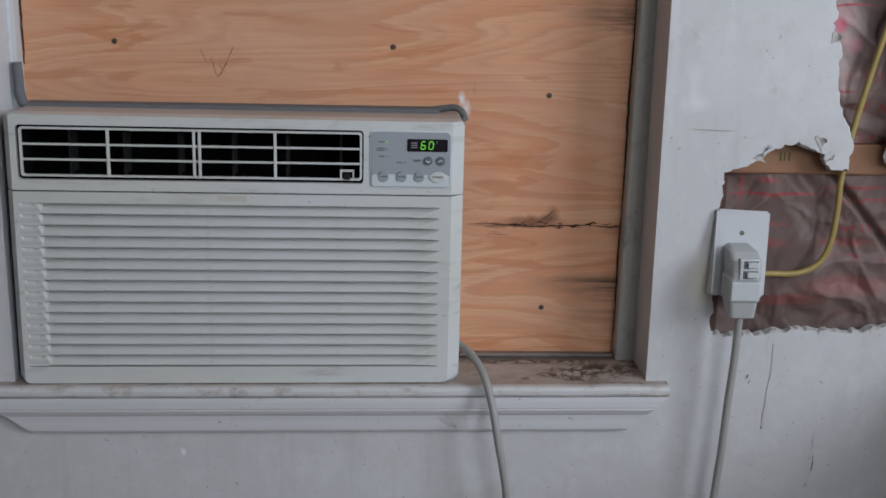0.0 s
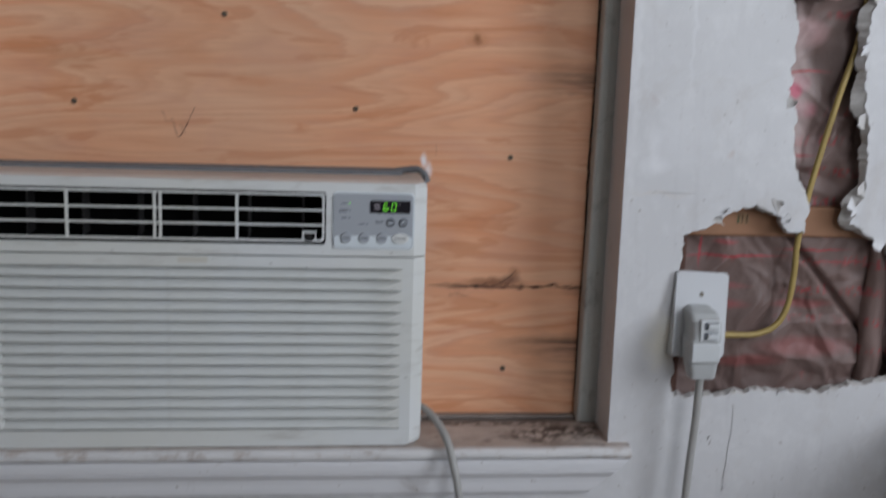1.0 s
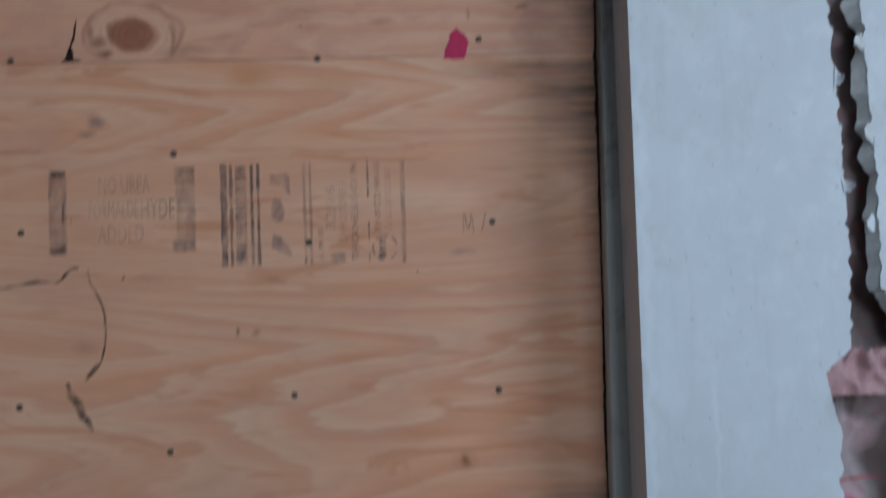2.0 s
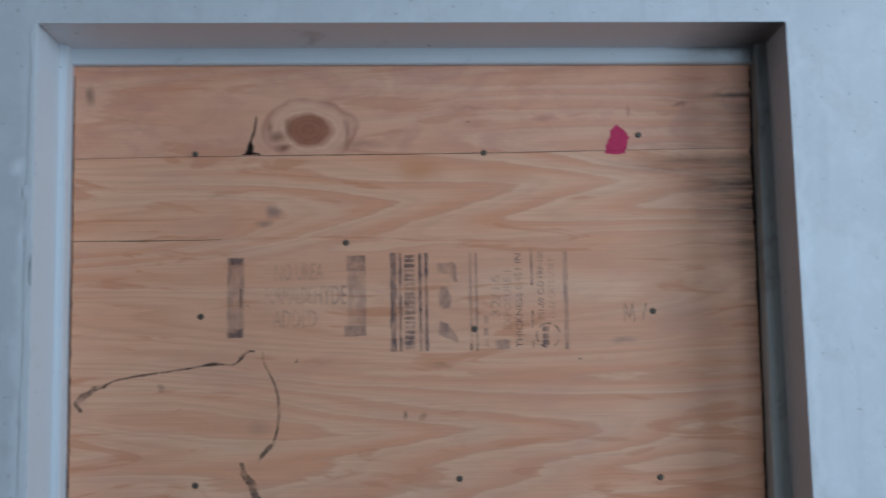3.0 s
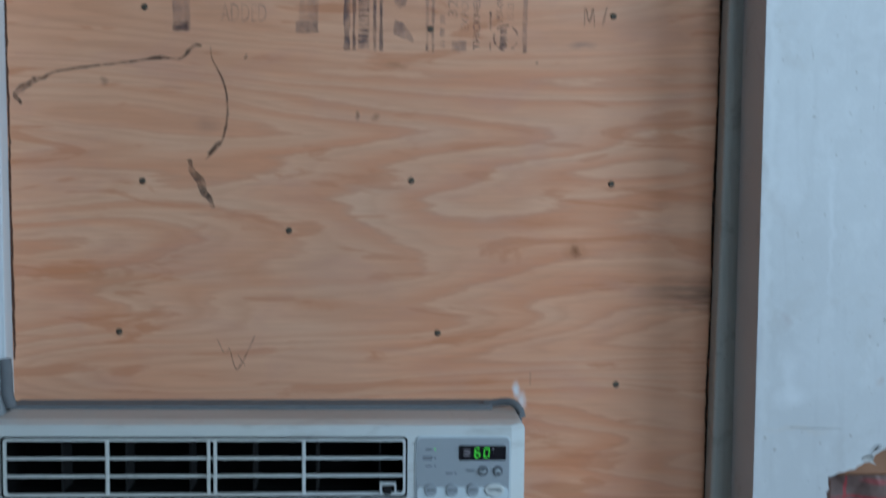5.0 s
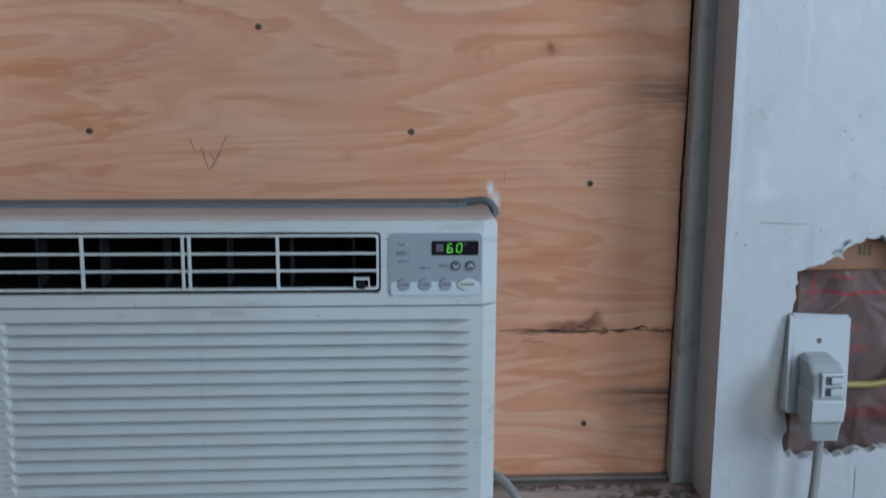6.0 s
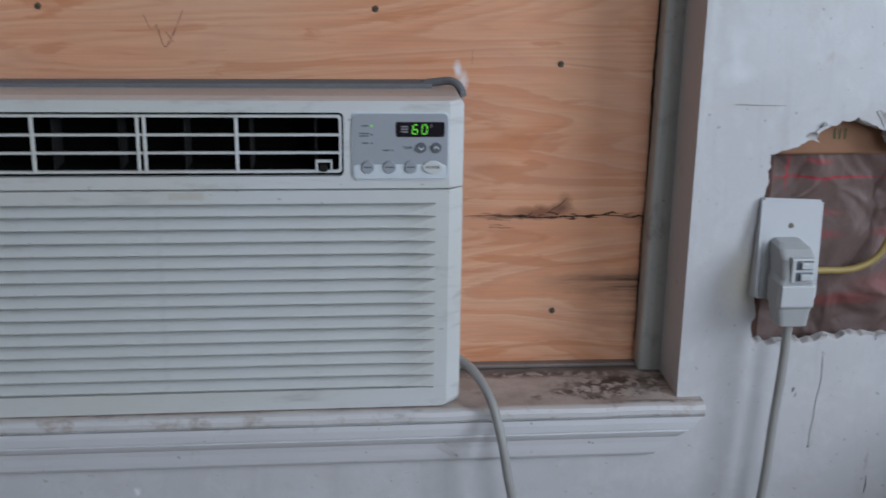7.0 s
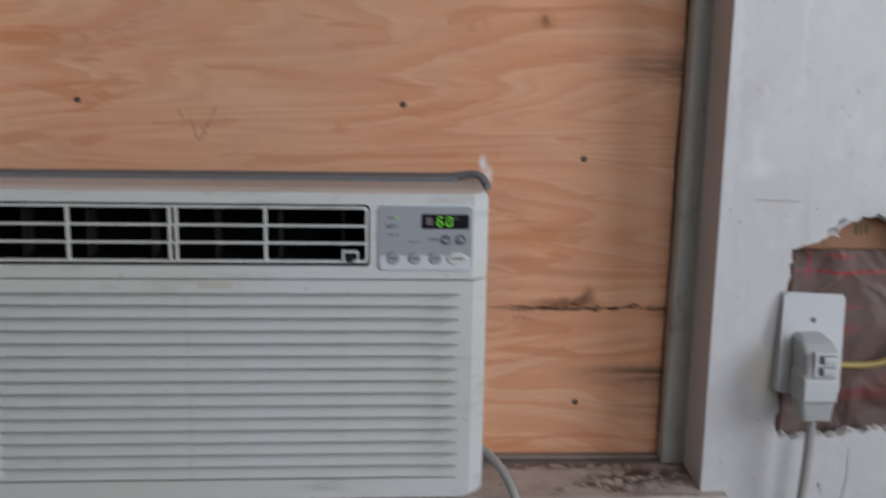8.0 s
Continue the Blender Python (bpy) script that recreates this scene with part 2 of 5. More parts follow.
def wall_material():
    n = Nodes("wall_paint", 0.55)
    base = n.mix(n.ramp(n.noise(2.3, 5, 0.6), (0.35, 0.0), (0.7, 1.0)), (0.52, 0.515, 0.525), (0.60, 0.60, 0.61))
    base = n.mix(n.ramp(n.noise(9, 6, 0.7, 0.5), (0.55, 0.0), (0.70, 0.5)), base, (0.47, 0.44, 0.42))
    base = n.mix(n.ramp(n.noise(34, 6, 0.7, 0.4), (0.48, 0.0), (0.66, 0.28)), base, (0.70, 0.70, 0.71))
    drips = n.ramp(n.noise(1.0, 4, 0.6, 0.2, n.scaled(46, 1, 5)), (0.56, 0.0), (0.70, 0.30))
    base = n.mix(drips, base, (0.46, 0.45, 0.46))
    specks = n.ramp(n.noise(150, 2, 0.5), (0.70, 0.0), (0.75, 0.6))
    base = n.mix(specks, base, (0.30, 0.27, 0.25))
    x, z = n.xz(0.03, 30)
    for cx, cz, rx, rz, k, c in ((0.062, 1.178, 0.024, 0.018, 0.55, (0.74, 0.74, 0.76)), (0.060, 1.20, 0.012, 0.034, 0.4, (0.72, 0.72, 0.74)), (0.09, 1.21, 0.05, 0.05, 0.35, (0.66, 0.66, 0.68)), (0.05, 1.42, 0.02, 0.10, 0.35, (0.68, 0.68, 0.70)), (0.10, 1.36, 0.004, 0.12, 0.35, (0.70, 0.70, 0.72)),
                                 (0.055, 1.263, 0.007, 0.011, 0.5, (0.45, 0.40, 0.40)), (0.165, 1.195, 0.006, 0.008, 0.5, (0.48, 0.40, 0.37)),
                                 (0.085, 0.94, 0.030, 0.05, 0.5, (0.66, 0.60, 0.44)), (0.07, 1.14, 0.05, 0.004, 0.5, (0.58, 0.54, 0.50)),
                                 (0.085, 1.00, 0.006, 0.03, 0.3, (0.35, 0.32, 0.3)), (0.165, 0.80, 0.002, 0.004, 0.9, (0.15, 0.13, 0.12)),
                                 (0.19, 0.745, 0.002, 0.035, 0.5, (0.40, 0.38, 0.40)), (-0.60, 0.695, 0.004, 0.006, 0.9, (0.85, 0.85, 0.86)),
                                 (0.26, 0.71, 0.002, 0.02, 0.5, (0.30, 0.28, 0.28)), (0.235, 1.385, 0.022, 0.02, 0.7, (0.42, 0.40, 0.40)),
                                 (-0.845, 1.77, 0.012, 0.013, 0.8, (0.80, 0.80, 0.81)), (-0.835, 1.70, 0.004, 0.04, 0.8, (0.80, 0.80, 0.81)),
                                 (0.075, 1.55, 0.002, 0.012, 0.6, (0.4, 0.38, 0.37)), (0.09, 1.83, 0.002, 0.004, 0.8, (0.25, 0.24, 0.24)),
                                 (0.11, 1.645, 0.0015, 0.003, 0.8, (0.25, 0.24, 0.24)), (-0.836, 1.45, 0.010, 0.66, 0.7, (0.70, 0.70, 0.71)), (0.030, 1.45, 0.008, 0.66, 0.4, (0.70, 0.70, 0.71)), (0.14, 1.965, 0.006, 0.005, 0.9, (0.12, 0.11, 0.11)), (-0.86, 1.56, 0.002, 0.05, 0.5, (0.36, 0.36, 0.36))):
        base = n.mix(n.math("MULTIPLY", n.spot(x, z, cx, cz, rx, rz, 0.8), k), base, c)
    n.color(base)
    n.put(n.bsdf.inputs["Roughness"], n.ramp(n.noise(14, 3), (0.3, 0.42), (0.7, 0.62)))
    n.bump(n.math("ADD", n.math("MULTIPLY", n.noise(220, 3), 0.5), n.noise(26, 4, 0.6)), 0.13, 0.002)
    return n.mat


def trim_material(name, clean, dirt_color, amount, soot_and_shade=()):
    n = Nodes(name, 0.42)
    base = n.mix(n.noise(7, 4), tuple(c * 0.9 for c in clean), clean)
    grime = n.ramp(n.noise(16, 7, 0.68, 0.6), (0.58 - amount, 0.0), (0.72 - amount * 0.5, 0.85))
    base = n.mix(grime, base, dirt_color)
    x, z = n.xz(0.02, 40)
    # soot marks that also carry painted shade of the opening's upper corner
    for cx, cz, rx, rz, k in soot_and_shade:
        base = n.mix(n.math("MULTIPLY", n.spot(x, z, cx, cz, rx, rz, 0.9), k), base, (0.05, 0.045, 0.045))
    chips = n.ramp(n.noise(90, 3, 0.6), (0.70, 0.0), (0.74, 0.8))
    base = n.mix(chips, base, (0.20, 0.16, 0.13))
    n.color(base)
    n.bump(n.noise(70, 5, 0.6), 0.25, 0.001)
    return n.mat


def sill_material():
    n = Nodes("dirty_sill_paint", 0.5)
    base = n.mix(n.ramp(n.noise(18, 6, 0.65), (0.35, 0.0), (0.65, 1.0)), (0.33, 0.27, 0.235), (0.50, 0.435, 0.395))
    grime = n.ramp(n.noise(24, 6, 0.66, 0.5), (0.34, 0.75), (0.44, 0.0))
    base = n.mix(grime, base, (0.12, 0.09, 0.075))
    x, z = n.xz(0.03, 45)
    y = n.tree.nodes.new("ShaderNodeSeparateXYZ")
    n.put(y.inputs[0], n.co)
    y = y.outputs[1]
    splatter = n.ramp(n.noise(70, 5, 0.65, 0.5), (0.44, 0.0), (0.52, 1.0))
    # back band: staining, with the shade of the gap behind painted in
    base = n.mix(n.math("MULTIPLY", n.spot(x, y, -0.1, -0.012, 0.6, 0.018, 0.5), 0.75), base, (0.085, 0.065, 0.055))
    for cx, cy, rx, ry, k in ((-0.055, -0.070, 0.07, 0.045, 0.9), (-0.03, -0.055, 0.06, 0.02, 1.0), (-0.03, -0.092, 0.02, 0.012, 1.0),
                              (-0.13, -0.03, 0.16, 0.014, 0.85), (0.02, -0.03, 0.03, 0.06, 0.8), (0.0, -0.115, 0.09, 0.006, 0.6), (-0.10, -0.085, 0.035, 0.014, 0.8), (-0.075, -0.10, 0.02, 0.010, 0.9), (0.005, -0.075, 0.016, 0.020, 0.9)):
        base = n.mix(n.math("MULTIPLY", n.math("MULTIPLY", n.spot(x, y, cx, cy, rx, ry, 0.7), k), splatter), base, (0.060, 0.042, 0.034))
    nose = n.math("MULTIPLY", n.ramp(n.math("MULTIPLY", y, -1.0), (0.1185, 0.0), (0.1225, 1.0)), n.ramp(n.noise(28, 6, 0.7), (0.36, 0.1), (0.50, 1.0)))
    base = n.mix(nose, base, (0.60, 0.59, 0.59))
    n.color(base)
    n.bump(n.noise(60, 6, 0.65), 0.4, 0.0015)
    return n.mat


def plastic_material(name, clean, yellow, dirt=0.5):
    n = Nodes(name, 0.38)
    base = n.mix(n.ramp(n.noise(5, 4), (0.35, 0.0), (0.65, 1.0)), yellow, clean)
    smudge = n.ramp(n.noise(1.0, 6, 0.65, 0.4, n.scaled(12, 14, 60)), (0.54, 0.0), (0.72, dirt))
    base = n.mix(smudge, base, (0.33, 0.30, 0.27))
    flecks = n.ramp(n.noise(1.0, 2, 0.5, 0.0, n.scaled(90, 90, 200)), (0.73, 0.0), (0.78, dirt))
    base = n.mix(flecks, base, (0.12, 0.11, 0.10))
    n.color(base)
    n.put(n.bsdf.inputs["Roughness"], n.ramp(n.noise(20, 4), (0.3, 0.32), (0.7, 0.5)))
    n.bump(n.noise(900, 2), 0.08, 0.0004)
    return n.mat


def kraft_material():
    n = Nodes("kraft_paper", 0.5)
    base = n.mix(n.ramp(n.noise(9, 4, 0.55), (0.3, 0.0), (0.7, 1.0)), (0.100, 0.062, 0.053), (0.215, 0.145, 0.129))
    x, z = n.xz(0.010, 25)
    red = (0.33, 0.040, 0.048)
    row = n.math("FRACT", n.math("MULTIPLY", z, 1 / 0.041))
    line = n.math("MULTIPLY", n.math("LESS_THAN", n.math("ABSOLUTE", n.math("SUBTRACT", row, 0.5)), 0.16),
                  n.ramp(n.noise(1.0, 2, 0.6, 0.0, n.scaled(170, 1, 60)), (0.50, 0.0), (0.56, 1.0)))
    line = n.math("MULTIPLY", line, n.ramp(n.noise(9, 2), (0.45, 0.0), (0.55, 0.7)))
    base = n.mix(line, base, red)
    for cx, cz, rx, rz, k, c in ((0.19, 1.052, 0.085, 0.0022, 1.0, red), (0.30, 1.062, 0.06, 0.0020, 0.9, red), (0.17, 1.010, 0.05, 0.006, 0.35, red), (0.16, 0.985, 0.06, 0.009, 0.45, red), (0.29, 0.985, 0.05, 0.008, 0.4, red), (0.30, 0.925, 0.08, 0.018, 0.35, (0.36, 0.09, 0.09)), (0.22, 0.905, 0.06, 0.012, 0.35, (0.36, 0.07, 0.07)), (0.143, 1.06, 0.0022, 0.03, 0.9, red), (0.33, 1.045, 0.07, 0.0016, 0.8, red),
                                 (0.175, 1.071, 0.02, 0.005, 0.6, red), (0.255, 1.285, 0.022, 0.016, 0.6, (0.48, 0.08, 0.15)), (0.265, 1.25, 0.025, 0.015, 0.4, (0.46, 0.09, 0.15)),
                                 (0.255, 1.42, 0.045, 0.028, 0.75, (0.62, 0.33, 0.33)), (0.26, 1.35, 0.035, 0.025, 0.5, (0.55, 0.33, 0.33)), (0.265, 1.20, 0.03, 0.03, 0.4, (0.42, 0.30, 0.29)),
                                 (0.26, 1.55, 0.03, 0.06, 0.4, (0.48, 0.30, 0.29)), (0.250, 1.27, 0.032, 0.13, 0.65, (0.40, 0.31, 0.295)), (0.262, 1.70, 0.024, 0.28, 0.6, (0.38, 0.265, 0.255)), (0.262, 1.30, 0.045, 0.0022, 0.9, red), (0.262, 1.19, 0.03, 0.002, 0.8, red), (0.253, 1.275, 0.012, 0.014, 0.8, (0.50, 0.09, 0.15))):
        base = n.mix(n.math("MULTIPLY", n.spot(x, z, cx, cz, rx, rz, 0.5), k), base, c)
    n.color(base)
    n.put(n.bsdf.inputs["Roughness"], n.ramp(n.noise(30, 3), (0.3, 0.48), (0.7, 0.72)))
    n.bump(n.noise(42, 5, 0.6, 1.4), 0.30, 0.004)
    return n.mat


def emitter(name, color, power):
    n = Nodes(name)
    n.color(tuple(c * 0.3 for c in color))
    n.put(n.bsdf.inputs["Emission Color"], color)
    n.bsdf.inputs["Emission Strength"].default_value = power
    return n.mat


def ink_material(name, color, low, high, scale=45):
    n = Nodes(name, 0.7)
    n.color(color)
    n.faded(n.ramp(n.noise(1.0, 5, 0.65, 0.3, n.scaled(scale * 1.6, 1, scale)), (0.3, low), (0.7, high)))
    return n.mat


PLY = plywood_material()
WALL = wall_material()
GYPSUM = plain("gypsum", (0.66, 0.64, 0.62), 0.9, 0, 0.35, 120, 0.6)
FRAME = trim_material("frame_paint", (0.58, 0.585, 0.60), (0.34, 0.31, 0.28), -0.01)
# the tall spots darken the upper stop: corner shade painted in with soot
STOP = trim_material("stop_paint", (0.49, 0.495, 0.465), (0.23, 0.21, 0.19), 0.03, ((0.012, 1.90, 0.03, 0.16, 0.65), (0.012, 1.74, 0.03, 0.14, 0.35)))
CLEAN = trim_material("white_stop_paint", (0.62, 0.64, 0.66), (0.42, 0.42, 0.43), -0.05)
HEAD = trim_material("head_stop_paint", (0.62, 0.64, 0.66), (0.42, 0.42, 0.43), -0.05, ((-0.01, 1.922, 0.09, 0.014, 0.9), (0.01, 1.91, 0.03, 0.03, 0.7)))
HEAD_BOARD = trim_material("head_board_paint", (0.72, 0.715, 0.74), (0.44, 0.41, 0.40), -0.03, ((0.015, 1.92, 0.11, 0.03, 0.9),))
APRON = trim_material("apron_paint", (0.68, 0.68, 0.70), (0.44, 0.42, 0.41), -0.05)
SILL = sill_material()
PLASTIC = plastic_material("aged_white_plastic", (0.62, 0.635, 0.635), (0.60, 0.605, 0.575), 0.5)
CASE = plastic_material("dusty_case_plastic", (0.50, 0.47, 0.44), (0.44, 0.39, 0.35), 0.7)
# near-black colours that hold the shade deep in the air outlet
BLACK = plain("cavity_shade_black", (0.004, 0.004, 0.004), 0.95)
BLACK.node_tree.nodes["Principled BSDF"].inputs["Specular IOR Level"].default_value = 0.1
CHARCOAL = plain("near_black_plastic", (0.004, 0.003, 0.003), 0.85)
GREY = plain("control_grey", (0.34, 0.36, 0.39), 0.45, 0, 0.06)
PALE = plain("control_pale", (0.62, 0.67, 0.70), 0.42, 0, 0.06)
BUTTON = plain("button_grey", (0.33, 0.35, 0.38), 0.4)
ARROW = plain("arrow_button", (0.13, 0.14, 0.16), 0.4)
PRINT = plain("small_print", (0.12, 0.13, 0.15), 0.6)
WINDOW = plain("display_black", (0.010, 0.008, 0.012), 0.15, 0, 0.05)
LED = emitter("green_segments", (0.22, 0.95, 0.04), 0.62)
LED_DIM = plain("unlit_segments", (0.25, 0.22, 0.24), 0.5)
FOAM = plain("grey_foam_tape", (0.16, 0.165, 0.175), 0.85, 0, 0.3, 90, 0.5)
SCREW = plain("screw_steel", (0.17, 0.145, 0.11), 0.5, 0.3, 0.4, 300)
HOLE = plain("screw_recess", (0.06, 0.035, 0.02), 0.9)
GRIME = plain("crack_grime", (0.24, 0.23, 0.22), 0.9, 0, 0.4)
CAULK = plain("white_caulk", (0.70, 0.70, 0.71), 0.5, 0, 0.12, 50, 0.3)
DARK_BROWN = plain("dark_brown_edge", (0.11, 0.045, 0.025), 0.9, 0, 0.4)
CRACK = plain("crack_dark", (0.035, 0.017, 0.010), 0.9, 0, 0.4)
INK = ink_material("stamp_ink", (0.07, 0.065, 0.085), 0.0, 0.72)
INK_PALE = ink_material("faded_stamp_ink", (0.10, 0.09, 0.12), 0.0, 0.42)
INK_FAINT = ink_material("nearly_gone_stamp_ink", (0.11, 0.095, 0.12), 0.0, 0.30)
PENCIL = ink_material("scribble", (0.075, 0.05, 0.035), 0.0, 0.85, 70)
FAINT = ink_material("faint_scratch", (0.16, 0.07, 0.04), 0.0, 0.75, 80)
PINK = ink_material("magenta_spray", (0.47, 0.010, 0.080), 0.78, 1.0, 80)
KRAFT = kraft_material()
PINK_PAPER = plain("pink_printed_paper", (0.50, 0.27, 0.265), 0.6, 0, 0.45, 150, 0.3)
LUMBER = plain("framing_lumber", (0.33, 0.165, 0.088), 0.7, 0, 0.35, 25, 0.4)
STUD = plain("shaded_stud_lumber", (0.11, 0.05, 0.035), 0.8, 0, 0.5, 30, 0.4)
GREEN_INK = ink_material("green_mill_ink", (0.10, 0.14, 0.06), 0.2, 0.8)
YELLOW = plain("yellow_cable_jacket", (0.40, 0.29, 0.095), 0.4, 0, 0.25, 40, 0.2)
OUTLET = plain("gloss_white_plate", (0.58, 0.59, 0.61), 0.08, 0, 0.04)
BOX = plain("box_plastic", (0.62, 0.615, 0.60), 0.5, 0, 0.2)
PLUG = plain("plug_plastic", (0.42, 0.43, 0.43), 0.42, 0, 0.10)
PLUG_PALE = plain("plug_face_plastic", (0.55, 0.57, 0.58), 0.38, 0, 0.08)
CORD = plain("cord_vinyl", (0.36, 0.355, 0.34), 0.45, 0, 0.15)
ROOM = plain("room_paint", (0.36, 0.35, 0.335), 0.7, 0, 0.10, 4, 0.1)
BOARDS = plain("worn_floorboards", (0.36, 0.30, 0.25), 0.5, 0, 0.4, 9, 0.3)


# ---- mesh helpers ----
def mesh_of(name, bm, mat, smooth=False):
    me = bpy.data.meshes.new(name)
    bmesh.ops.recalc_face_normals(bm, faces=bm.faces)
    bm.to_mesh(me)
    bm.free()
    for m in mat if isinstance(mat, (list, tuple)) else [mat]:
        me.materials.append(m)
    if smooth:
        for p in me.polygons:
            p.use_smooth = True
    return me


def part(name, bm, mat, parent, label="", smooth=False):
    ob = new(name, mesh_of(name, bm, mat, smooth))
    ob.parent = parent
    return tagged(ob, label)


def thing(name, label, category, at=(0, 0, 0), group="", kind=""):
    ob = new(name)
    ob.location = at
    ob.empty_display_size = 0.05
    return tagged(ob, label, category, group, kind)


def structure(name, bm, mat, label, category, smooth=False):
    return tagged(new(name, mesh_of(name, bm, mat, smooth)), label, category, kind="structure")


def box(x0, x1, y0, y1, z0, z1, bevel=0.0, segments=2, bm=None):
    bm = bm or bmesh.new()
    made = bmesh.ops.create_cube(bm, size=1)["verts"]
    for v in made:
        v.co = ((x0 + x1) / 2 + v.co.x * (x1 - x0), (y0 + y1) / 2 + v.co.y * (y1 - y0), (z0 + z1) / 2 + v.co.z * (z1 - z0))
    if bevel:
        edges = list({e for v in made for e in v.link_edges})
        bmesh.ops.bevel(bm, geom=edges, offset=bevel, segments=segments, affect="EDGES", profile=0.5)
    return bm


def rounded(x0, x1, z0, z1, r, n=5):
    """Corner points of a rounded rectangle in x and z, counter-clockwise."""
    pts = []
    for cx, cz, a0 in ((x1 - r, z0 + r, -90), (x1 - r, z1 - r, 0), (x0 + r, z1 - r, 90), (x0 + r, z0 + r, 180)):
        for i in range(n + 1):
            a = radians(a0 + 90 * i / n)
            pts.append((cx + r * math.cos(a), cz + r * math.sin(a)))
    return pts


def rounded_two(x0, x1, z0, z1, foot, head):
    """A rounded rectangle with one radius at its foot and another at its head."""
    a, b = rounded(x0, x1, z0, z1, foot), rounded(x0, x1, z0, z1, head)
    n = len(a) // 4
    return a[:n] + b[n:3 * n] + a[3 * n:]


def plate(points, y0, y1, bm=None, bevel=0.0):
    """A flat piece with that outline, its face at y0 and its back at y1."""
    bm = bm or bmesh.new()
    front = [bm.verts.new((x, y0, z)) for x, z in points]
    back = [bm.verts.new((x, y1, z)) for x, z in points]
    face = bm.faces.new(front)
    bm.faces.new(list(reversed(back)))
    for i in range(len(points)):
        j = (i + 1) % len(points)
        bm.faces.new((front[i], back[i], back[j], front[j]))
    if bevel:
        bmesh.ops.bevel(bm, geom=list(face.edges), offset=bevel, segments=2, affect="EDGES", profile=0.5)
    return bm


def ring(outer, inner, y0, y1, bm=None):
    """A flat frame between two outlines of the same number of points."""
    bm = bm or bmesh.new()
    rows = [[bm.verts.new((x, y, z)) for x, z in pts] for pts, y in ((outer, y1), (outer, y0), (inner, y0), (inner, y1))]
    for a in range(4):
        p, q = rows[a], rows[(a + 1) % 4]
        for i in range(len(outer)):
            j = (i + 1) % len(outer)
            bm.faces.new((p[i], p[j], q[j], q[i]))
    return bm


def smooth_line(points, steps=8):
    """Catmull-Rom through the points."""
    pts = [Vector(p) for p in points]
    pts = [2 * pts[0] - pts[1], *pts, 2 * pts[-1] - pts[-2]]
    out = []
    for i in range(1, len(pts) - 2):
        a, b, c, d = pts[i - 1:i + 3]
        for s in range(steps):
            t = s / steps
            out.append(0.5 * (2 * b + (c - a) * t + (2 * a - 5 * b + 4 * c - d) * t * t + (3 * b - a - 3 * c + d) * t ** 3))
    return out + [pts[-2]]


def tube(points, radius, sides=10, steps=8, bm=None):
    bm = bm or bmesh.new()
    line = smooth_line(points, steps) if steps > 1 else [Vector(p) for p in points]
    rows, side = [], None
    for i, p in enumerate(line):
        way = (line[min(i + 1, len(line) - 1)] - line[max(i - 1, 0)]).normalized()
        side = way.orthogonal() if side is None else side - way * side.dot(way)
        side.normalize()
        up = way.cross(side)
        rows.append([bm.verts.new(p + radius * (math.cos(a) * side + math.sin(a) * up)) for a in (2 * math.pi * k / sides for k in range(sides))])
    for p, q in zip(rows, rows[1:]):
        for k in range(sides):
            bm.faces.new((p[k], p[(k + 1) % sides], q[(k + 1) % sides], q[k]))
    bm.faces.new(list(reversed(rows[0])))
    bm.faces.new(rows[-1])
    return bm


def stroke(points, width, y=0.0, steps=5, lift=0.0005, jitter=0.0):
    """A thin flat mark drawn on a board, wide in the middle and narrow at its ends."""
    bm = bmesh.new()
    line = smooth_line([(x, y - lift, z) for x, z in points], steps)
    n, rows = len(line), []
    for i, p in enumerate(line):
        way = (line[min(i + 1, n - 1)] - line[max(i - 1, 0)]).normalized()
        side = Vector((-way.z, 0, way.x))
        w = width * (0.35 + 0.65 * math.sin(math.pi * (i + 0.5) / n)) * (1 + jitter * noise.noise(p * 150)) / 2
        p = p + side * jitter * width * noise.noise(p * 90)
        rows.append((bm.verts.new(p + side * w), bm.verts.new(p - side * w)))
    for (a, b), (c, d) in zip(rows, rows[1:]):
        bm.faces.new((a, b, d, c))
    made = bmesh.ops.extrude_face_region(bm, geom=list(bm.faces))["geom"]
    for v in made:
        if isinstance(v, bmesh.types.BMVert):
            v.co.y += 0.0007
    return bm


def lettering(body, size, depth=0.0003):
    """A bmesh of words in the built-in font, in x and z, centred, facing -y."""
    data = bpy.data.curves.new("lettering", "FONT")
    data.body, data.size, data.extrude, data.align_x, data.align_y = body, size, depth, "CENTER", "CENTER"
    data.resolution_u = 2
    ob = new("lettering", data)
    bpy.context.view_layer.update()
    me = bpy.data.meshes.new_from_object(ob.evaluated_get(bpy.context.evaluated_depsgraph_get()))
    bpy.data.objects.remove(ob)
    bpy.data.curves.remove(data)
    bm = bmesh.new()
    bm.from_mesh(me)
    bpy.data.meshes.remove(me)
    bmesh.ops.transform(bm, matrix=pose(0, 0, 0, 90), verts=bm.verts)
    return bm


# ---- the window wall: drywall sheet with the window opening and the torn hole ----
def torn(knots, step, amount, seed):
    """A ragged closed outline through a few corner points."""
    out = []
    for (x0, z0), (x1, z1) in zip(knots, knots[1:] + knots[:1]):
        length = math.hypot(x1 - x0, z1 - z0)
        count = max(1, round(length / step))
        nx, nz = -(z1 - z0) / length, (x1 - x0) / length
        for i in range(count):
            x, z = x0 + (x1 - x0) * i / count, z0 + (z1 - z0) * i / count
            k = amount * (noise.noise((x * 75, z * 75, seed)) + 0.7 * noise.noise((x * 260, z * 260, seed + 5)))
            out.append((x + nx * k, z + nz * k))
    return out


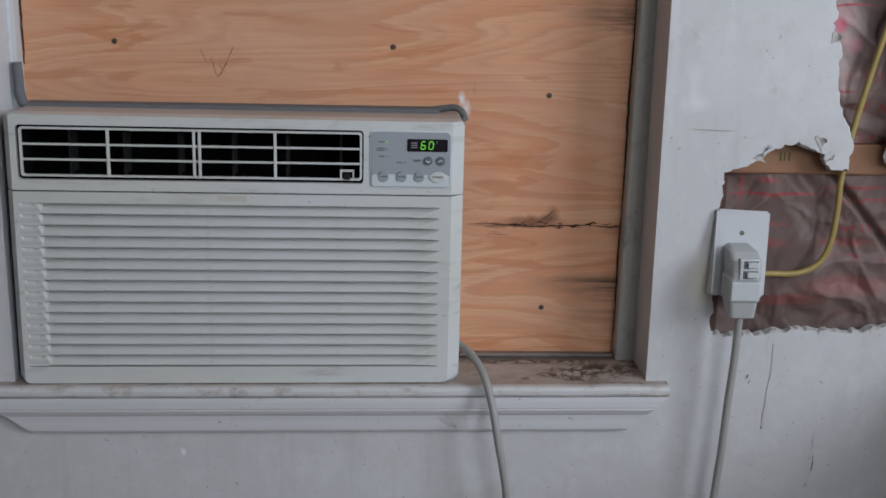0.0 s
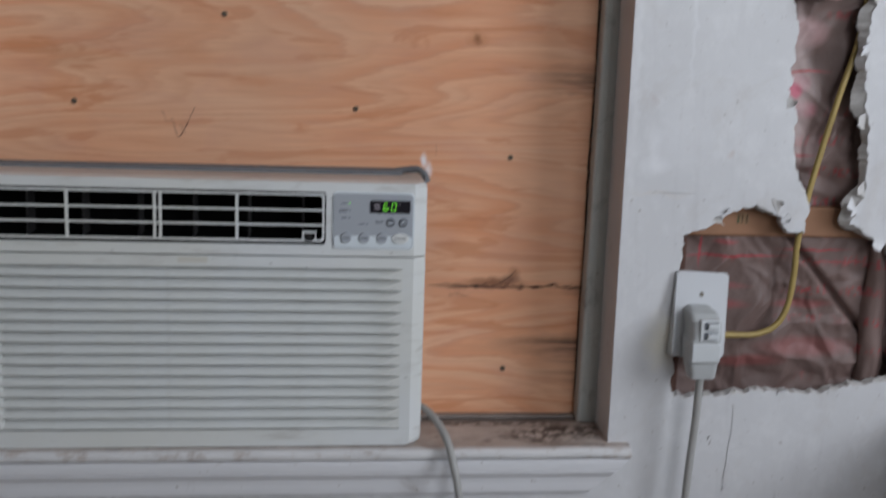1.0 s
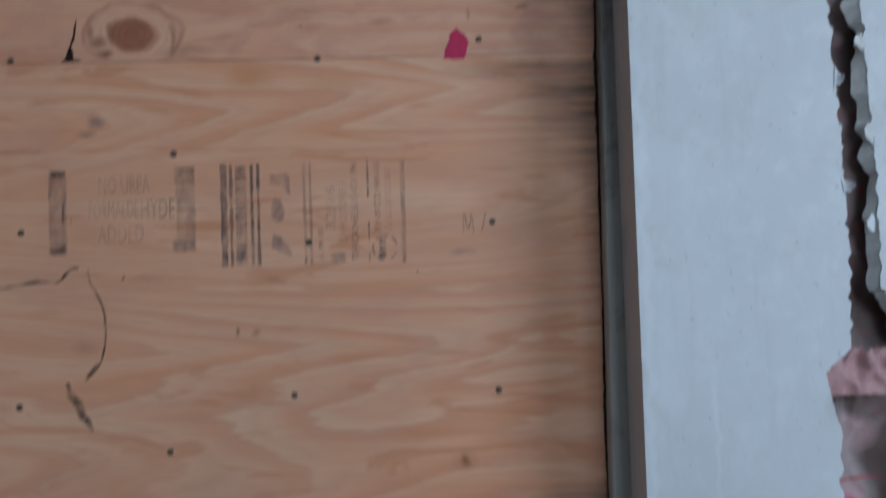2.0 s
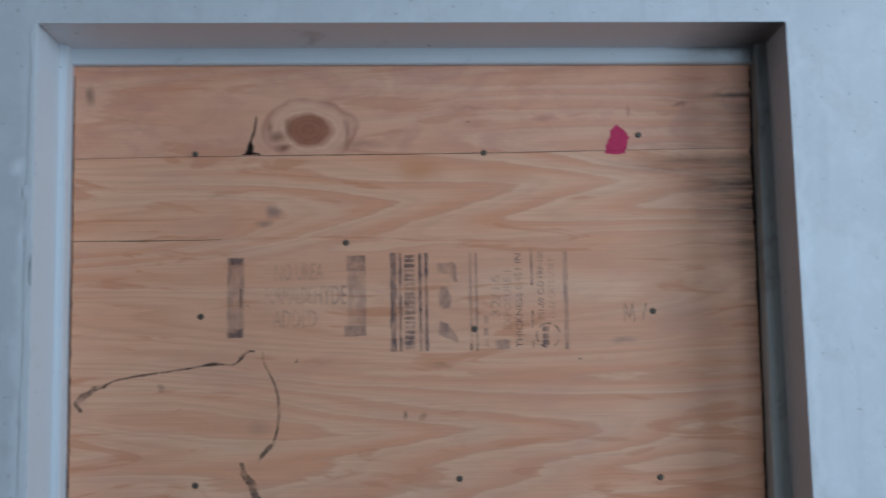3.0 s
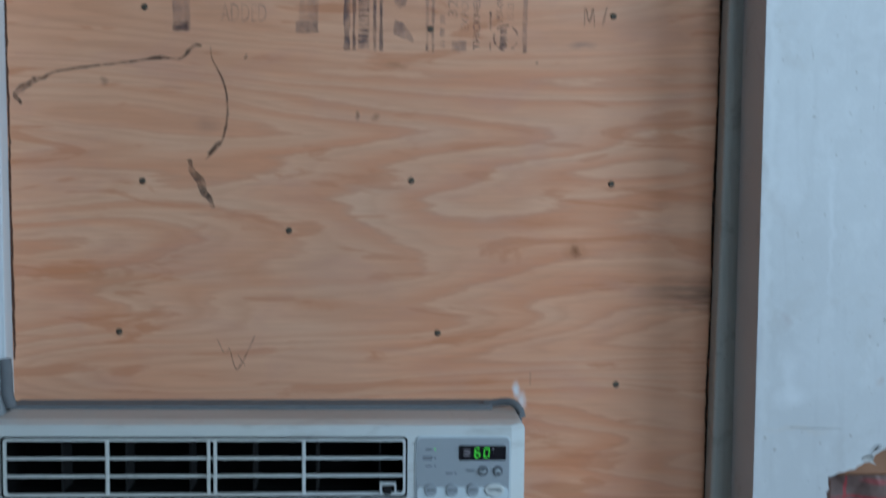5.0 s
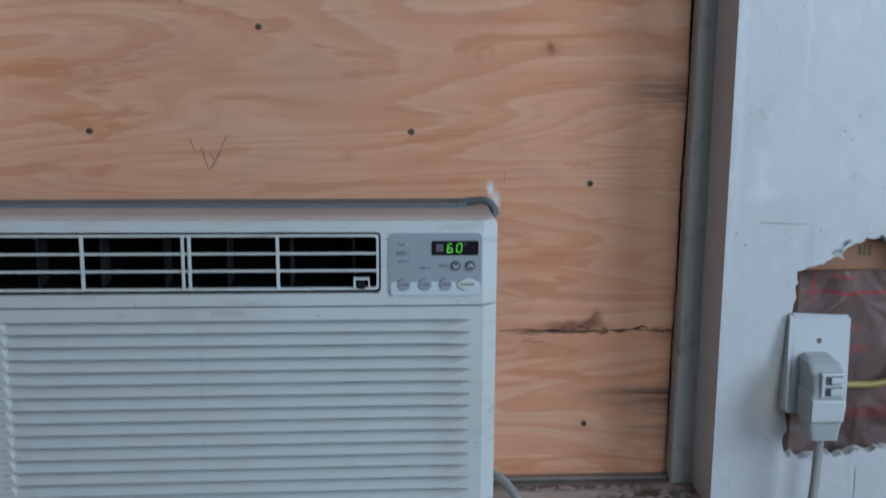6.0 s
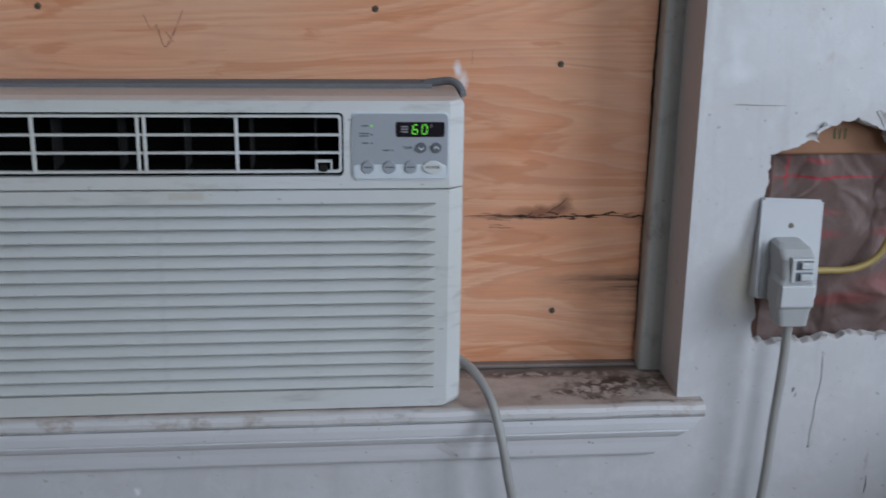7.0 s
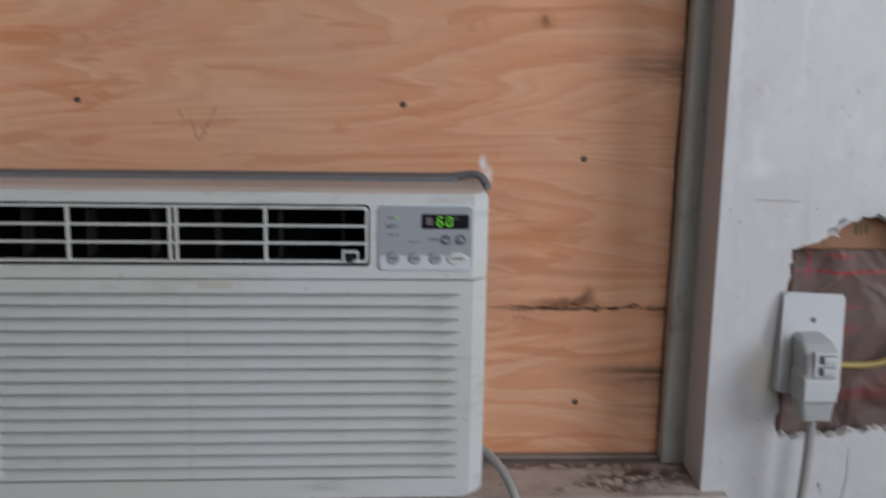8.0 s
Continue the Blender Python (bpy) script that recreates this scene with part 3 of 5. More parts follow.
CHASE_LEFT = [(0.106, 1.086), (0.144, 1.098), (0.162, 1.113), (0.201, 1.129), (0.234, 1.110), (0.246, 1.093), (0.270, 1.091), (0.272, 1.130),
              (0.246, 1.182), (0.243, 1.250), (0.231, 1.275), (0.236, 1.345), (0.222, 1.420), (0.250, 1.446), (0.254, 1.540), (0.250, 1.700), (0.243, 1.800), (0.247, 2.0)]
CHASE_RIGHT = [(0.262, 2.2), (0.276, 1.95), (0.281, 1.770), (0.288, 1.65), (0.288, 1.510), (0.312, 1.458), (0.331, 1.437), (0.341, 1.403),
               (0.329, 1.370), (0.332, 1.280), (0.343, 1.236), (0.347, 1.146), (0.330, 1.104), (0.361, 1.086), (0.389, 1.078)]
POCKET = [(0.405, 1.035), (0.421, 0.955), (0.421, 0.892), (0.300, 0.869), (0.220, 0.872), (0.142, 0.862), (0.104, 0.864), (0.103, 0.980)]
HOLE_EDGE = torn(CHASE_LEFT + CHASE_RIGHT + POCKET, 0.0045, 0.0048, 3)


def inward(points, low, high):
    """The outline moved towards the inside of the hole by a ragged amount (points run clockwise)."""
    out, n = [], len(points)
    for i, (x, z) in enumerate(points):
        (xa, za), (xb, zb) = points[(i - 3) % n], points[(i + 3) % n]
        tx, tz = xb - xa, zb - za
        length = math.hypot(tx, tz) or 1
        k = low + (high - low) * (0.5 + 0.5 * noise.noise((x * 60, z * 60, 9)))
        if x > 0.275 and z > 1.09 and high > 0.005:  # the broken core stays wide along one side
            k += 0.011 * (0.6 + noise.noise((x * 25, z * 25, 4)))
        out.append((x + tz / length * k, z - tx / length * k))
    return out


def drywall():
    from mathutils import geometry
    outer = [(ROOM_L, 0), (ROOM_R, 0), (ROOM_R, ROOM_TOP), (ROOM_L, ROOM_TOP)]
    window = [out_of_square(*p) for p in ((OPEN_L, SILL_Z - 0.02), (OPEN_R, SILL_Z - 0.02), (OPEN_R, OPEN_T), (OPEN_L, OPEN_T))]
    points, edges = [], []
    for loop in (outer, window, HOLE_EDGE):
        first = len(points)
        points += [Vector(p) for p in loop]
        edges += [(first + i, first + (i + 1) % len(loop)) for i in range(len(loop))]
    places, _, triangles, *_ = geometry.delaunay_2d_cdt(points, edges, [], 1, 1e-6)

    def in_hole(x, z, edge):
        inside = False
        for (xa, za), (xb, zb) in zip(edge, edge[1:] + edge[:1]):
            if (za > z) != (zb > z) and x < xa + (xb - xa) * (z - za) / (zb - za):
                inside = not inside
        return inside

    bm = bmesh.new()
    verts = [bm.verts.new((p.x, WALL_Y, p.y)) for p in places]
    for tri in triangles:
        x, z = sum(places[i].x for i in tri) / 3, sum(places[i].y for i in tri) / 3
        if not in_hole(x, z, window) and not in_hole(x, z, HOLE_EDGE):
            bm.faces.new([verts[i] for i in tri])
    for f in bm.faces:
        f.normal_update()
        if f.normal.y > 0:
            f.normal_flip()
    # crumbled thickness of the sheet round the torn hole
    rim = [bm.verts.new((x, WALL_Y, z)) for x, z in HOLE_EDGE]
    mid = [bm.verts.new((x, WALL_Y + 0.003, z)) for x, z in inward(HOLE_EDGE, -0.0015, 0.004)]
    back = [bm.verts.new((x, WALL_Y + SHEET, z)) for x, z in inward(HOLE_EDGE, -0.002, 0.007)]
    for a, b in ((rim, mid), (mid, back)):
        for i in range(len(a)):
            j = (i + 1) % len(a)
            f = bm.faces.new((a[i], b[i], b[j], a[j]))
            f.material_index = 1
    me = bpy.data.meshes.new("wall_north")
    bm.to_mesh(me)
    bm.free()
    me.materials.append(WALL)
    me.materials.append(GYPSUM)
    return tagged(new("wall_north", me), "worn white painted drywall with a long torn hole", "wall", kind="structure")


wall = drywall()


def flap(x, z, turn, size, curl, seed):
    """A curled scrap of torn facing paper on the edge of the hole."""
    bm = bmesh.new()
    rows = []
    for i in range(6):
        row = []
        for j in range(5):
            u, v = i / 5, j / 4 - 0.5
            w = size * (1.1 - 0.95 * u) * (1 + 0.8 * noise.noise((u * 4, v * 3, seed)))
            a = curl * u
            row.append(bm.verts.new((v * w, -size * 0.55 * math.sin(a) * u, size * u * math.cos(a) + 0.15 * size * noise.noise((u * 4, v * 4, seed + 3)))))
        rows.append(row)
    for p, q in zip(rows, rows[1:]):
        for k in range(4):
            bm.faces.new((p[k], p[k + 1], q[k + 1], q[k]))
    made = bmesh.ops.extrude_face_region(bm, geom=list(bm.faces))["geom"]
    for v in made:
        if isinstance(v, bmesh.types.BMVert):
            v.co.y += 0.0008
    bmesh.ops.transform(bm, matrix=pose(x, WALL_Y - 0.001, z, 0, turn, 0), verts=bm.verts)
    part("paper_flap", bm, WALL if seed % 2 else GYPSUM, wall)


for i, (x, z, turn, size, curl) in enumerate(((0.225, 1.126, 60, 0.017, 0.9), (0.240, 1.112, 130, 0.014, 1.1), (0.150, 1.103, 20, 0.014, 0.9), (0.165, 1.115, -30, 0.015, 1.2),
                                              (0.230, 1.262, 90, 0.016, 0.9), (0.335, 1.128, -120, 0.024, 1.1), (0.345, 1.150, -100, 0.018, 0.8), (0.372, 1.083, -170, 0.022, 0.9),
                                              (0.336, 1.240, -90, 0.020, 0.9), (0.331, 1.330, -80, 0.020, 1.0), (0.340, 1.400, -70, 0.018, 1.2), (0.250, 1.62, 80, 0.018, 0.9),
                                              (0.286, 1.68, -90, 0.020, 0.9), (0.283, 1.58, -85, 0.016, 0.8), (0.280, 1.78, -95, 0.018, 0.8), (0.246, 1.74, 95, 0.016, 1.0),
                                              (0.19, 0.868, 5, 0.012, 0.8), (0.26, 0.868, -12, 0.014, 0.9), (0.33, 0.874, 10, 0.013, 0.9), (0.14, 0.862, 15, 0.012, 0.9), (0.39, 0.886, 0, 0.013, 0.9))):
    flap(x, z, turn, size, curl, i)


for pts, width in (([(0.192, 0.848), (0.1925, 0.815), (0.189, 0.790), (0.1885, 0.768), (0.186, 0.752), (0.187, 0.733)], 0.0003), ([(0.1605, 0.809), (0.1590, 0.803)], 0.0020), ([(0.187, 0.734), (0.1862, 0.730)], 0.0018),
                   ([(0.262, 0.690), (0.263, 0.678), (0.2615, 0.668)], 0.0013), ([(0.060, 1.142), (0.085, 1.141), (0.118, 1.1405)], 0.0004),
                   ([(-0.8260, 1.668), (-0.8275, 1.652), (-0.8262, 1.632)], 0.0022), ([(-0.8400, 1.405), (-0.8415, 1.381), (-0.8400, 1.352)], 0.0016), ([(-0.8275, 1.340), (-0.8262, 1.305)], 0.0016), ([(-0.8280, 1.275), (-0.8285, 1.262)], 0.0018)):
    part("hairline_crack", stroke(pts, width, WALL_Y, lift=0.0011, jitter=0.7), GRIME, wall, "dark hairline crack in the paint")
# white caulk smeared over the corner of the opening
for z0, z1, wide in ((1.16, 1.36, 0.006), (1.36, 1.52, 0.009), (1.52, 1.74, 0.007), (1.74, 1.925, 0.006)):
    bm = plate(torn([out_of_square(OPEN_L - wide, z0), out_of_square(OPEN_L, z0), out_of_square(OPEN_L, z1), out_of_square(OPEN_L - wide, z1)], 0.004, 0.0022, z0 * 7), WALL_Y - 0.0009, WALL_Y)
    part("caulk_bead", bm, CAULK, wall, "white caulk smeared along the corner")
bm = plate(torn([(-0.837, 1.731), (-0.827, 1.731), (-0.827, 1.746), (-0.836, 1.746)], 0.002, 0.003, 2), WALL_Y - 0.0012, WALL_Y)
part("caulk_bead", bm, CAULK, wall, "white filler dab on the wall")


# ---- what lies behind the hole ----
def crumpled_paper(z0, z1, nz, x0, x1, nx, seed):
    bm = bmesh.new()
    rows = []
    for j in range(nz + 1):
        row = []
        for i in range(nx + 1):
            x, z = x0 + (x1 - x0) * i / nx, z0 + (z1 - z0) * j / nz
            wx, wz = x + 0.04 * noise.noise((x * 11, seed, z * 11)), z + 0.04 * noise.noise((x * 11, seed + 3, z * 11))
            folds = 0.0
            for shift, often, tall in ((6, 8, 0.014), (11, 19, 0.0070), (17, 37, 0.0030)):
                folds += tall * abs(noise.noise((wx * often, seed + shift, wz * often * 0.8)))
            wave = (wx * math.cos(1.3 + seed) + wz * math.sin(1.3 + seed)) * 7
            folds += 0.004 * 2 * abs(wave - math.floor(wave) - 0.5)
            # flat facets with sharp creases between them
            near, _ = noise.voronoi((wx * 17, seed, wz * 12))
            folds += 0.011 * min(1.0, 1.6 * (near[1] - near[0]))
            near, _ = noise.voronoi((wx * 38 + 5, seed, wz * 30))
            folds += 0.0014 * min(1.0, 1.6 * (near[1] - near[0]))
            # one long crease across the pocket
            crease = 0.014 * math.exp(-((x - 0.36 + (z - 0.97) * 0.9) / 0.006) ** 2)
            row.append(bm.verts.new((x, -0.079 + folds + crease, z)))
        rows.append(row)
    for p, q in zip(rows, rows[1:]):
        for i in range(nx):
            bm.faces.new((p[i], p[i + 1], q[i + 1], q[i]))
    return tagged(new("insulation_batt", mesh_of("insulation_batt", bm, KRAFT, True)), "crumpled brown kraft paper facing with red print, in wall cavity", "insulation", "insulation in the wall cavity")


# stud in a darkened lumber colour that stands in for the cavity's shade
bm = box(0.070, 0.117, -0.0885, -0.045, 0.815, 1.0790, 0.002)
tagged(new("wall_stud", mesh_of("wall_stud", bm, STUD)), "rough lumber stud behind torn drywall, coloured dark for cavity shade", "stud")
batt = crumpled_paper(0.82, 1.0795, 120, 0.06, 0.48, 190, 2)
bm = bmesh.new()
rows = []
for j in range(31):
    z = 0.845 + 0.225 * j / 30
    mid = 0.392 + 0.010 * noise.noise((1, 2, z * 12))
    rows.append([bm.verts.new((mid + 0.017 * math.cos(a) * (1 + 0.3 * noise.noise((a, 1, z * 25))), -0.070 - 0.016 * math.sin(a) + 0.003 * noise.noise((a * 2, 5, z * 30)), z)) for a in np.linspace(0, math.pi, 13)])
for p, q in zip(rows, rows[1:]):
    for i in range(12):
        bm.faces.new((p[i], p[i + 1], q[i + 1], q[i]))
part("loose_fold", bm, KRAFT, batt, "loose dark fold of kraft paper", True)
batt = crumpled_paper(1.1215, 2.3, 480, 0.19, 0.39, 90, 5)
bm = bmesh.new()
rows = []
for j in range(15):
    z = 1.394 + 0.050 * j / 14
    rows.append([bm.verts.new((0.226 + 0.072 * i / 20 + 0.004 * noise.noise((7, i * 0.3, z * 60)), -0.0885 + 0.013 * abs(noise.noise((i * 0.22, 3, z * 34))), z + (0.006 + 0.006 * j / 14) * noise.noise((i * 0.55, 9, 2 + j // 8)))) for i in range(21)])
for p, q in zip(rows, rows[1:]):
    for i in range(20):
        bm.faces.new((p[i], p[i + 1], q[i + 1], q[i]))
part("printed_scrap", bm, PINK_PAPER, batt, "pink printed scrap of torn paper", True)

bm = box(0.03, 0.46, -0.0775, -0.040, 1.080, 1.121, 0.003)
block = tagged(new("blocking_board", mesh_of("blocking_board", bm, LUMBER)), "brown rough lumber blocking between studs behind drywall", "board")
for x0, x1 in ((0.186, 0.189), (0.192, 0.194), (0.198, 0.2005), (0.345, 0.349), (0.357, 0.359), (0.366, 0.369)):
    part("mill_stamp_bar", box(x0, x1, -0.0782, -0.077, 1.098, 1.110), GREEN_INK, block, "faded green mill stamp")

cable = [(0.150, -0.088, 0.947), (0.184, -0.0865, 0.946), (0.222, -0.086, 0.947), (0.249, -0.086, 0.960), (0.263, -0.086, 0.988), (0.268, -0.086, 1.034), (0.269, -0.086, 1.080),
         (0.281, -0.0855, 1.157), (0.307, -0.085, 1.270), (0.327, -0.083, 1.345), (0.336, -0.078, 1.425), (0.335, -0.066, 1.60)]
wire = thing("electrical_cable", "yellow sheathed house wiring cable hanging inside wall cavity", "cable", cable[0])
ob = part("jacket", tube(cable, 0.0042, 10, 8), YELLOW, wire, smooth=True)
ob.matrix_parent_inverse = Matrix.Translation(cable[0]).inverted()


# ---- window frame: jambs, head, stops, sill and apron ----
structure("jamb_right", leaned(box(OPEN_R, OPEN_R + 0.018, WALL_Y + 0.0005, 0.02, SILL_Z - 0.02, OPEN_T + 0.018, 0.0015)), FRAME, "grimy painted side board of the window opening", "window frame")
structure("jamb_left", leaned(box(OPEN_L - 0.018, OPEN_L, WALL_Y + 0.0005, 0.02, SILL_Z - 0.02, OPEN_T + 0.018, 0.0015)), CLEAN, "chipped white painted side board of the window opening", "window frame")
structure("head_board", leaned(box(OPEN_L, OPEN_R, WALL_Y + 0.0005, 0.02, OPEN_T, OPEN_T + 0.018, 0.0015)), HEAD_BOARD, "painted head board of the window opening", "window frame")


def moulding(name, across, lengthwise, x0, x1, z0, z1, label, paint, taper=0.0, nose=STOP_Y):
    """A stop moulding with a rounded nose and a groove; across: how its width runs."""
    prof = [(0.0, 0.0), (0.0, nose + 0.004), (0.06, nose + 0.0012), (0.16, nose), (0.55, nose), (0.80, nose - 0.001), (1.0, nose - 0.001), (1.0, 0.0)]
    bm = bmesh.new()
    rows = []
    for end in (0, 1):
        row = []
        for u, y in prof:
            if lengthwise == "z":
                row.append(bm.verts.new((across[0] + taper * end * (1 - u) + (across[1] - across[0]) * u, y, (z0, z1)[end])))
            else:
                row.append(bm.verts.new(((x0, x1)[end], y, across[0] + (across[1] - across[0]) * u)))
        rows.append(row)
    for i in range(len(prof)):
        j = (i + 1) % len(prof)
        bm.faces.new((rows[0][i], rows[0][j], rows[1][j], rows[1][i]))
    bm.faces.new(rows[0])
    bm.faces.new(list(reversed(rows[1])))
    structure(name, leaned(bm), paint, label, "trim")


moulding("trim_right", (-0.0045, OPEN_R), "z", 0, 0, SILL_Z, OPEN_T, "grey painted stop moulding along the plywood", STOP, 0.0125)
moulding("trim_left", (-0.8095, OPEN_L), "z", 0, 0, SILL_Z, OPEN_T, "white painted stop moulding along the plywood", CLEAN)
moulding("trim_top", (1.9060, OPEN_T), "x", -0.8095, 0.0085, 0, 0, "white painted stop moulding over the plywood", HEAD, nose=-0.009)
structure("trim_bottom", box(-0.2255, -0.0055, -0.014, -0.0005, SILL_Z, 0.8050, 0.0015), SILL, "narrow painted strip under the plywood", "trim")


def sill_profile():
    bm = bmesh.new()
    prof = [(0.02, 0.780), (0.02, 0.8002), (-0.117, 0.7995), (-0.1265, 0.798), (-0.1295, 0.794), (-0.1295, 0.789), (-0.1275, 0.7855), (-0.118, 0.784), (WALL_Y, 0.784), (WALL_Y, 0.780)]
    rows = []
    for x in np.linspace(-0.885, 0.0495, 60):
        rows.append([bm.verts.new((x, y + (0.0012 * noise.noise((x * 30, y * 50, z * 40)) if y < -0.11 else 0), z + 0.0075 * min(x, 0.0) + (0.0008 * noise.noise((x * 22, 3, z * 30)) if y < -0.11 else 0))) for y, z in prof])
    for p, q in zip(rows, rows[1:]):
        for i in range(len(prof)):
            j = (i + 1) % len(prof)
            bm.faces.new((p[i], p[j], q[j], q[i]))
    bm.faces.new(rows[0])
    bm.faces.new(list(reversed(rows[-1])))
    return bm


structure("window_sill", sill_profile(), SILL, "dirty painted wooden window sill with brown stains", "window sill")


def apron_profile():
    """The moulding below the sill, its ends raked back towards the wall."""
    bm = bmesh.new()
    prof = [(WALL_Y, 0.7838), (-0.1275, 0.7838), (-0.1277, 0.7775), (-0.1268, 0.7725), (-0.1235, 0.7705), (-0.1242, 0.7685), (-0.1215, 0.7635), (-0.1178, 0.7590), (-0.1162, 0.752), (-0.1152, 0.744), (-0.1140, 0.7375), (-0.1115, 0.7338), (WALL_Y, 0.733)]
    rows = []
    for end in (0, 1):
        row = []
        for y, z in prof:
            rake = (0.7838 - z) / 0.0508
            x = (-0.862 + 0.066 * rake) if end == 0 else (0.0485 - 0.053 * rake)
            row.append(bm.verts.new((x, y, (z if z > 0.775 else z - 0.004) + 0.0075 * x)))
        rows.append(row)
    for i in range(len(prof)):
        j = (i + 1) % len(prof)
        bm.faces.new((rows[0][i], rows[0][j], rows[1][j], rows[1][i]))
    bm.faces.new(rows[0])
    bm.faces.new(list(reversed(rows[1])))
    return bm


structure("trim_apron", apron_profile(), APRON, "white painted apron moulding under the sill", "trim")

# ---- plywood panel ----
panel = thing("plywood_panel", "bare orange plywood sheet screwed over the window opening", "plywood", (-0.4, 0, 0.8))
back_to_world = Matrix.Translation((-0.4, 0, 0.8)).inverted()


def on_panel(name, bm, mat, label="", smooth=False, parent=panel):
    ob = part(name, bm, mat, parent, label, smooth)
    ob.matrix_parent_inverse = back_to_world if parent is panel else Matrix()
    return ob


on_panel("sheet", plate([(-0.2275, 0.803), (-0.0015, 0.803), (0.0105, 1.9060), (-0.45, 1.9120), (-0.8255, 1.9180), (-0.8180, 1.151), (-0.2275, 1.151)], 0.0, 0.012), PLY, "orange softwood veneer with knots and water stains")


def screw_mesh():
    bm = bmesh.new()
    bmesh.ops.create_circle(bm, cap_ends=True, radius=0.0037, segments=14, matrix=pose(0, -0.0006, 0, 90))
    for f in bm.faces:
        f.material_index = 1
    head = bmesh.ops.create_cone(bm, cap_ends=True, radius1=0.0030, radius2=0.0025, depth=0.0012, segments=12, matrix=pose(0, -0.0011, 0, 90))["verts"]
    cross = box(-0.0020, 0.0020, -0.0019, -0.0016, -0.0005, 0.0005)
    box(-0.0005, 0.0005, -0.00195, -0.0016, -0.0020, 0.0020, bm=cross)
    me = bpy.data.meshes.new("cross")
    cross.to_mesh(me)
    cross.free()
    before = set(bm.faces)
    bm.from_mesh(me)
    for f in bm.faces:
        if f not in before:
            f.material_index = 1
    bpy.data.meshes.remove(me)
    return mesh_of("screw", bm, [SCREW, HOLE])


SCREW_MESH = screw_mesh()
for x, z in ((-0.692, 1.232), (-0.324, 1.231), (-0.112, 1.170), (-0.110, 0.870), (-0.356, 1.409), (-0.122, 1.407), (-0.497, 1.350), (-0.664, 1.406),
             (-0.335, 1.583), (-0.660, 1.603), (-0.487, 1.689), (-0.320, 1.796), (-0.669, 1.800), (-0.123, 1.601), (-0.1320, 1.8150)):
    ob = new("screw", SCREW_MESH)
    ob.parent, ob.matrix_parent_inverse = panel, back_to_world
    ob.location, ob.rotation_euler = (x, 0, z), (0, random.uniform(0, 1.5), 0)

for pts, width in (([(-0.824 + 0.41 * i / 8 * 2.0, 1.7965 + 0.0006 * math.sin(i)) for i in range(9)], 0.0006), ([(-0.820, 1.6955), (-0.73, 1.6950), (-0.637, 1.6952)], 0.0008),
                   ([(-0.165, 0.9905), (-0.14, 0.988), (-0.10, 0.9885), (-0.06, 0.990), (-0.012, 0.9885)], 0.0013), ([(-0.22, 0.990), (-0.19, 0.991), (-0.165, 0.9905)], 0.0008),
                   ([(-0.601, 1.799), (-0.603, 1.812), (-0.598, 1.826), (-0.595, 1.846)], 0.0024), ([(-0.606, 1.798), (-0.602, 1.805), (-0.603, 1.814)], 0.0075), ([(-0.612, 1.7985), (-0.600, 1.7995), (-0.590, 1.7985)], 0.0030),
                   ([(-0.12, 0.994), (-0.105, 1.004), (-0.098, 1.012)], 0.0008)):
    on_panel("crack", stroke(pts, width, jitter=0.6), CRACK, "dark open split in the veneer")

chance = random.Random(11)
for i in range(26):
    x = -0.165 + 0.155 * (i + chance.random()) / 26
    z = 0.9895 + chance.uniform(-0.003, 0.0035)
    reach = chance.uniform(0.006, 0.018)
    on_panel("crack", stroke([(x, z), (x + reach * 0.5, z + chance.uniform(-0.0016, 0.0016)), (x + reach, z + chance.uniform(-0.0022, 0.0022))], chance.uniform(0.0007, 0.0020), jitter=0.9), DARK_BROWN if i % 3 else CRACK, "dark open split in the veneer")
for i in range(9):
    x, z = chance.uniform(-0.215, -0.175), chance.uniform(0.965, 0.993)
    on_panel("crack", stroke([(x, z), (x + 0.008, z + 0.0006), (x + chance.uniform(0.014, 0.022), z)], 0.0010, jitter=0.6), FAINT, "thin split in the veneer")

# the open joint between the plywood and the stop moulding
for z0, z1, width in ((0.83, 1.02, 0.0016), (1.02, 1.30, 0.0026), (1.30, 1.56, 0.0034), (1.56, 1.895, 0.0042)):
    on_panel("edge_gap", stroke([(-0.0060 + 0.0114 * (z - 0.8) + 0.0006 * math.sin(z * 31), z) for z in np.linspace(z0, z1, 12)], width, jitter=0.5), CRACK, "dark open joint along the edge")

for z0, z1, width in ((1.20, 1.45, 0.0042), (1.44, 1.70, 0.0034), (1.69, 1.90, 0.0026)):
    on_panel("edge_gap", stroke([(-0.8080 - 0.0089 * (z - 0.8) + 0.0005 * math.sin(z * 27), z) for z in np.linspace(z0, z1, 12)], width, jitter=0.4), DARK_BROWN, "rusty brown edge of the sheet")

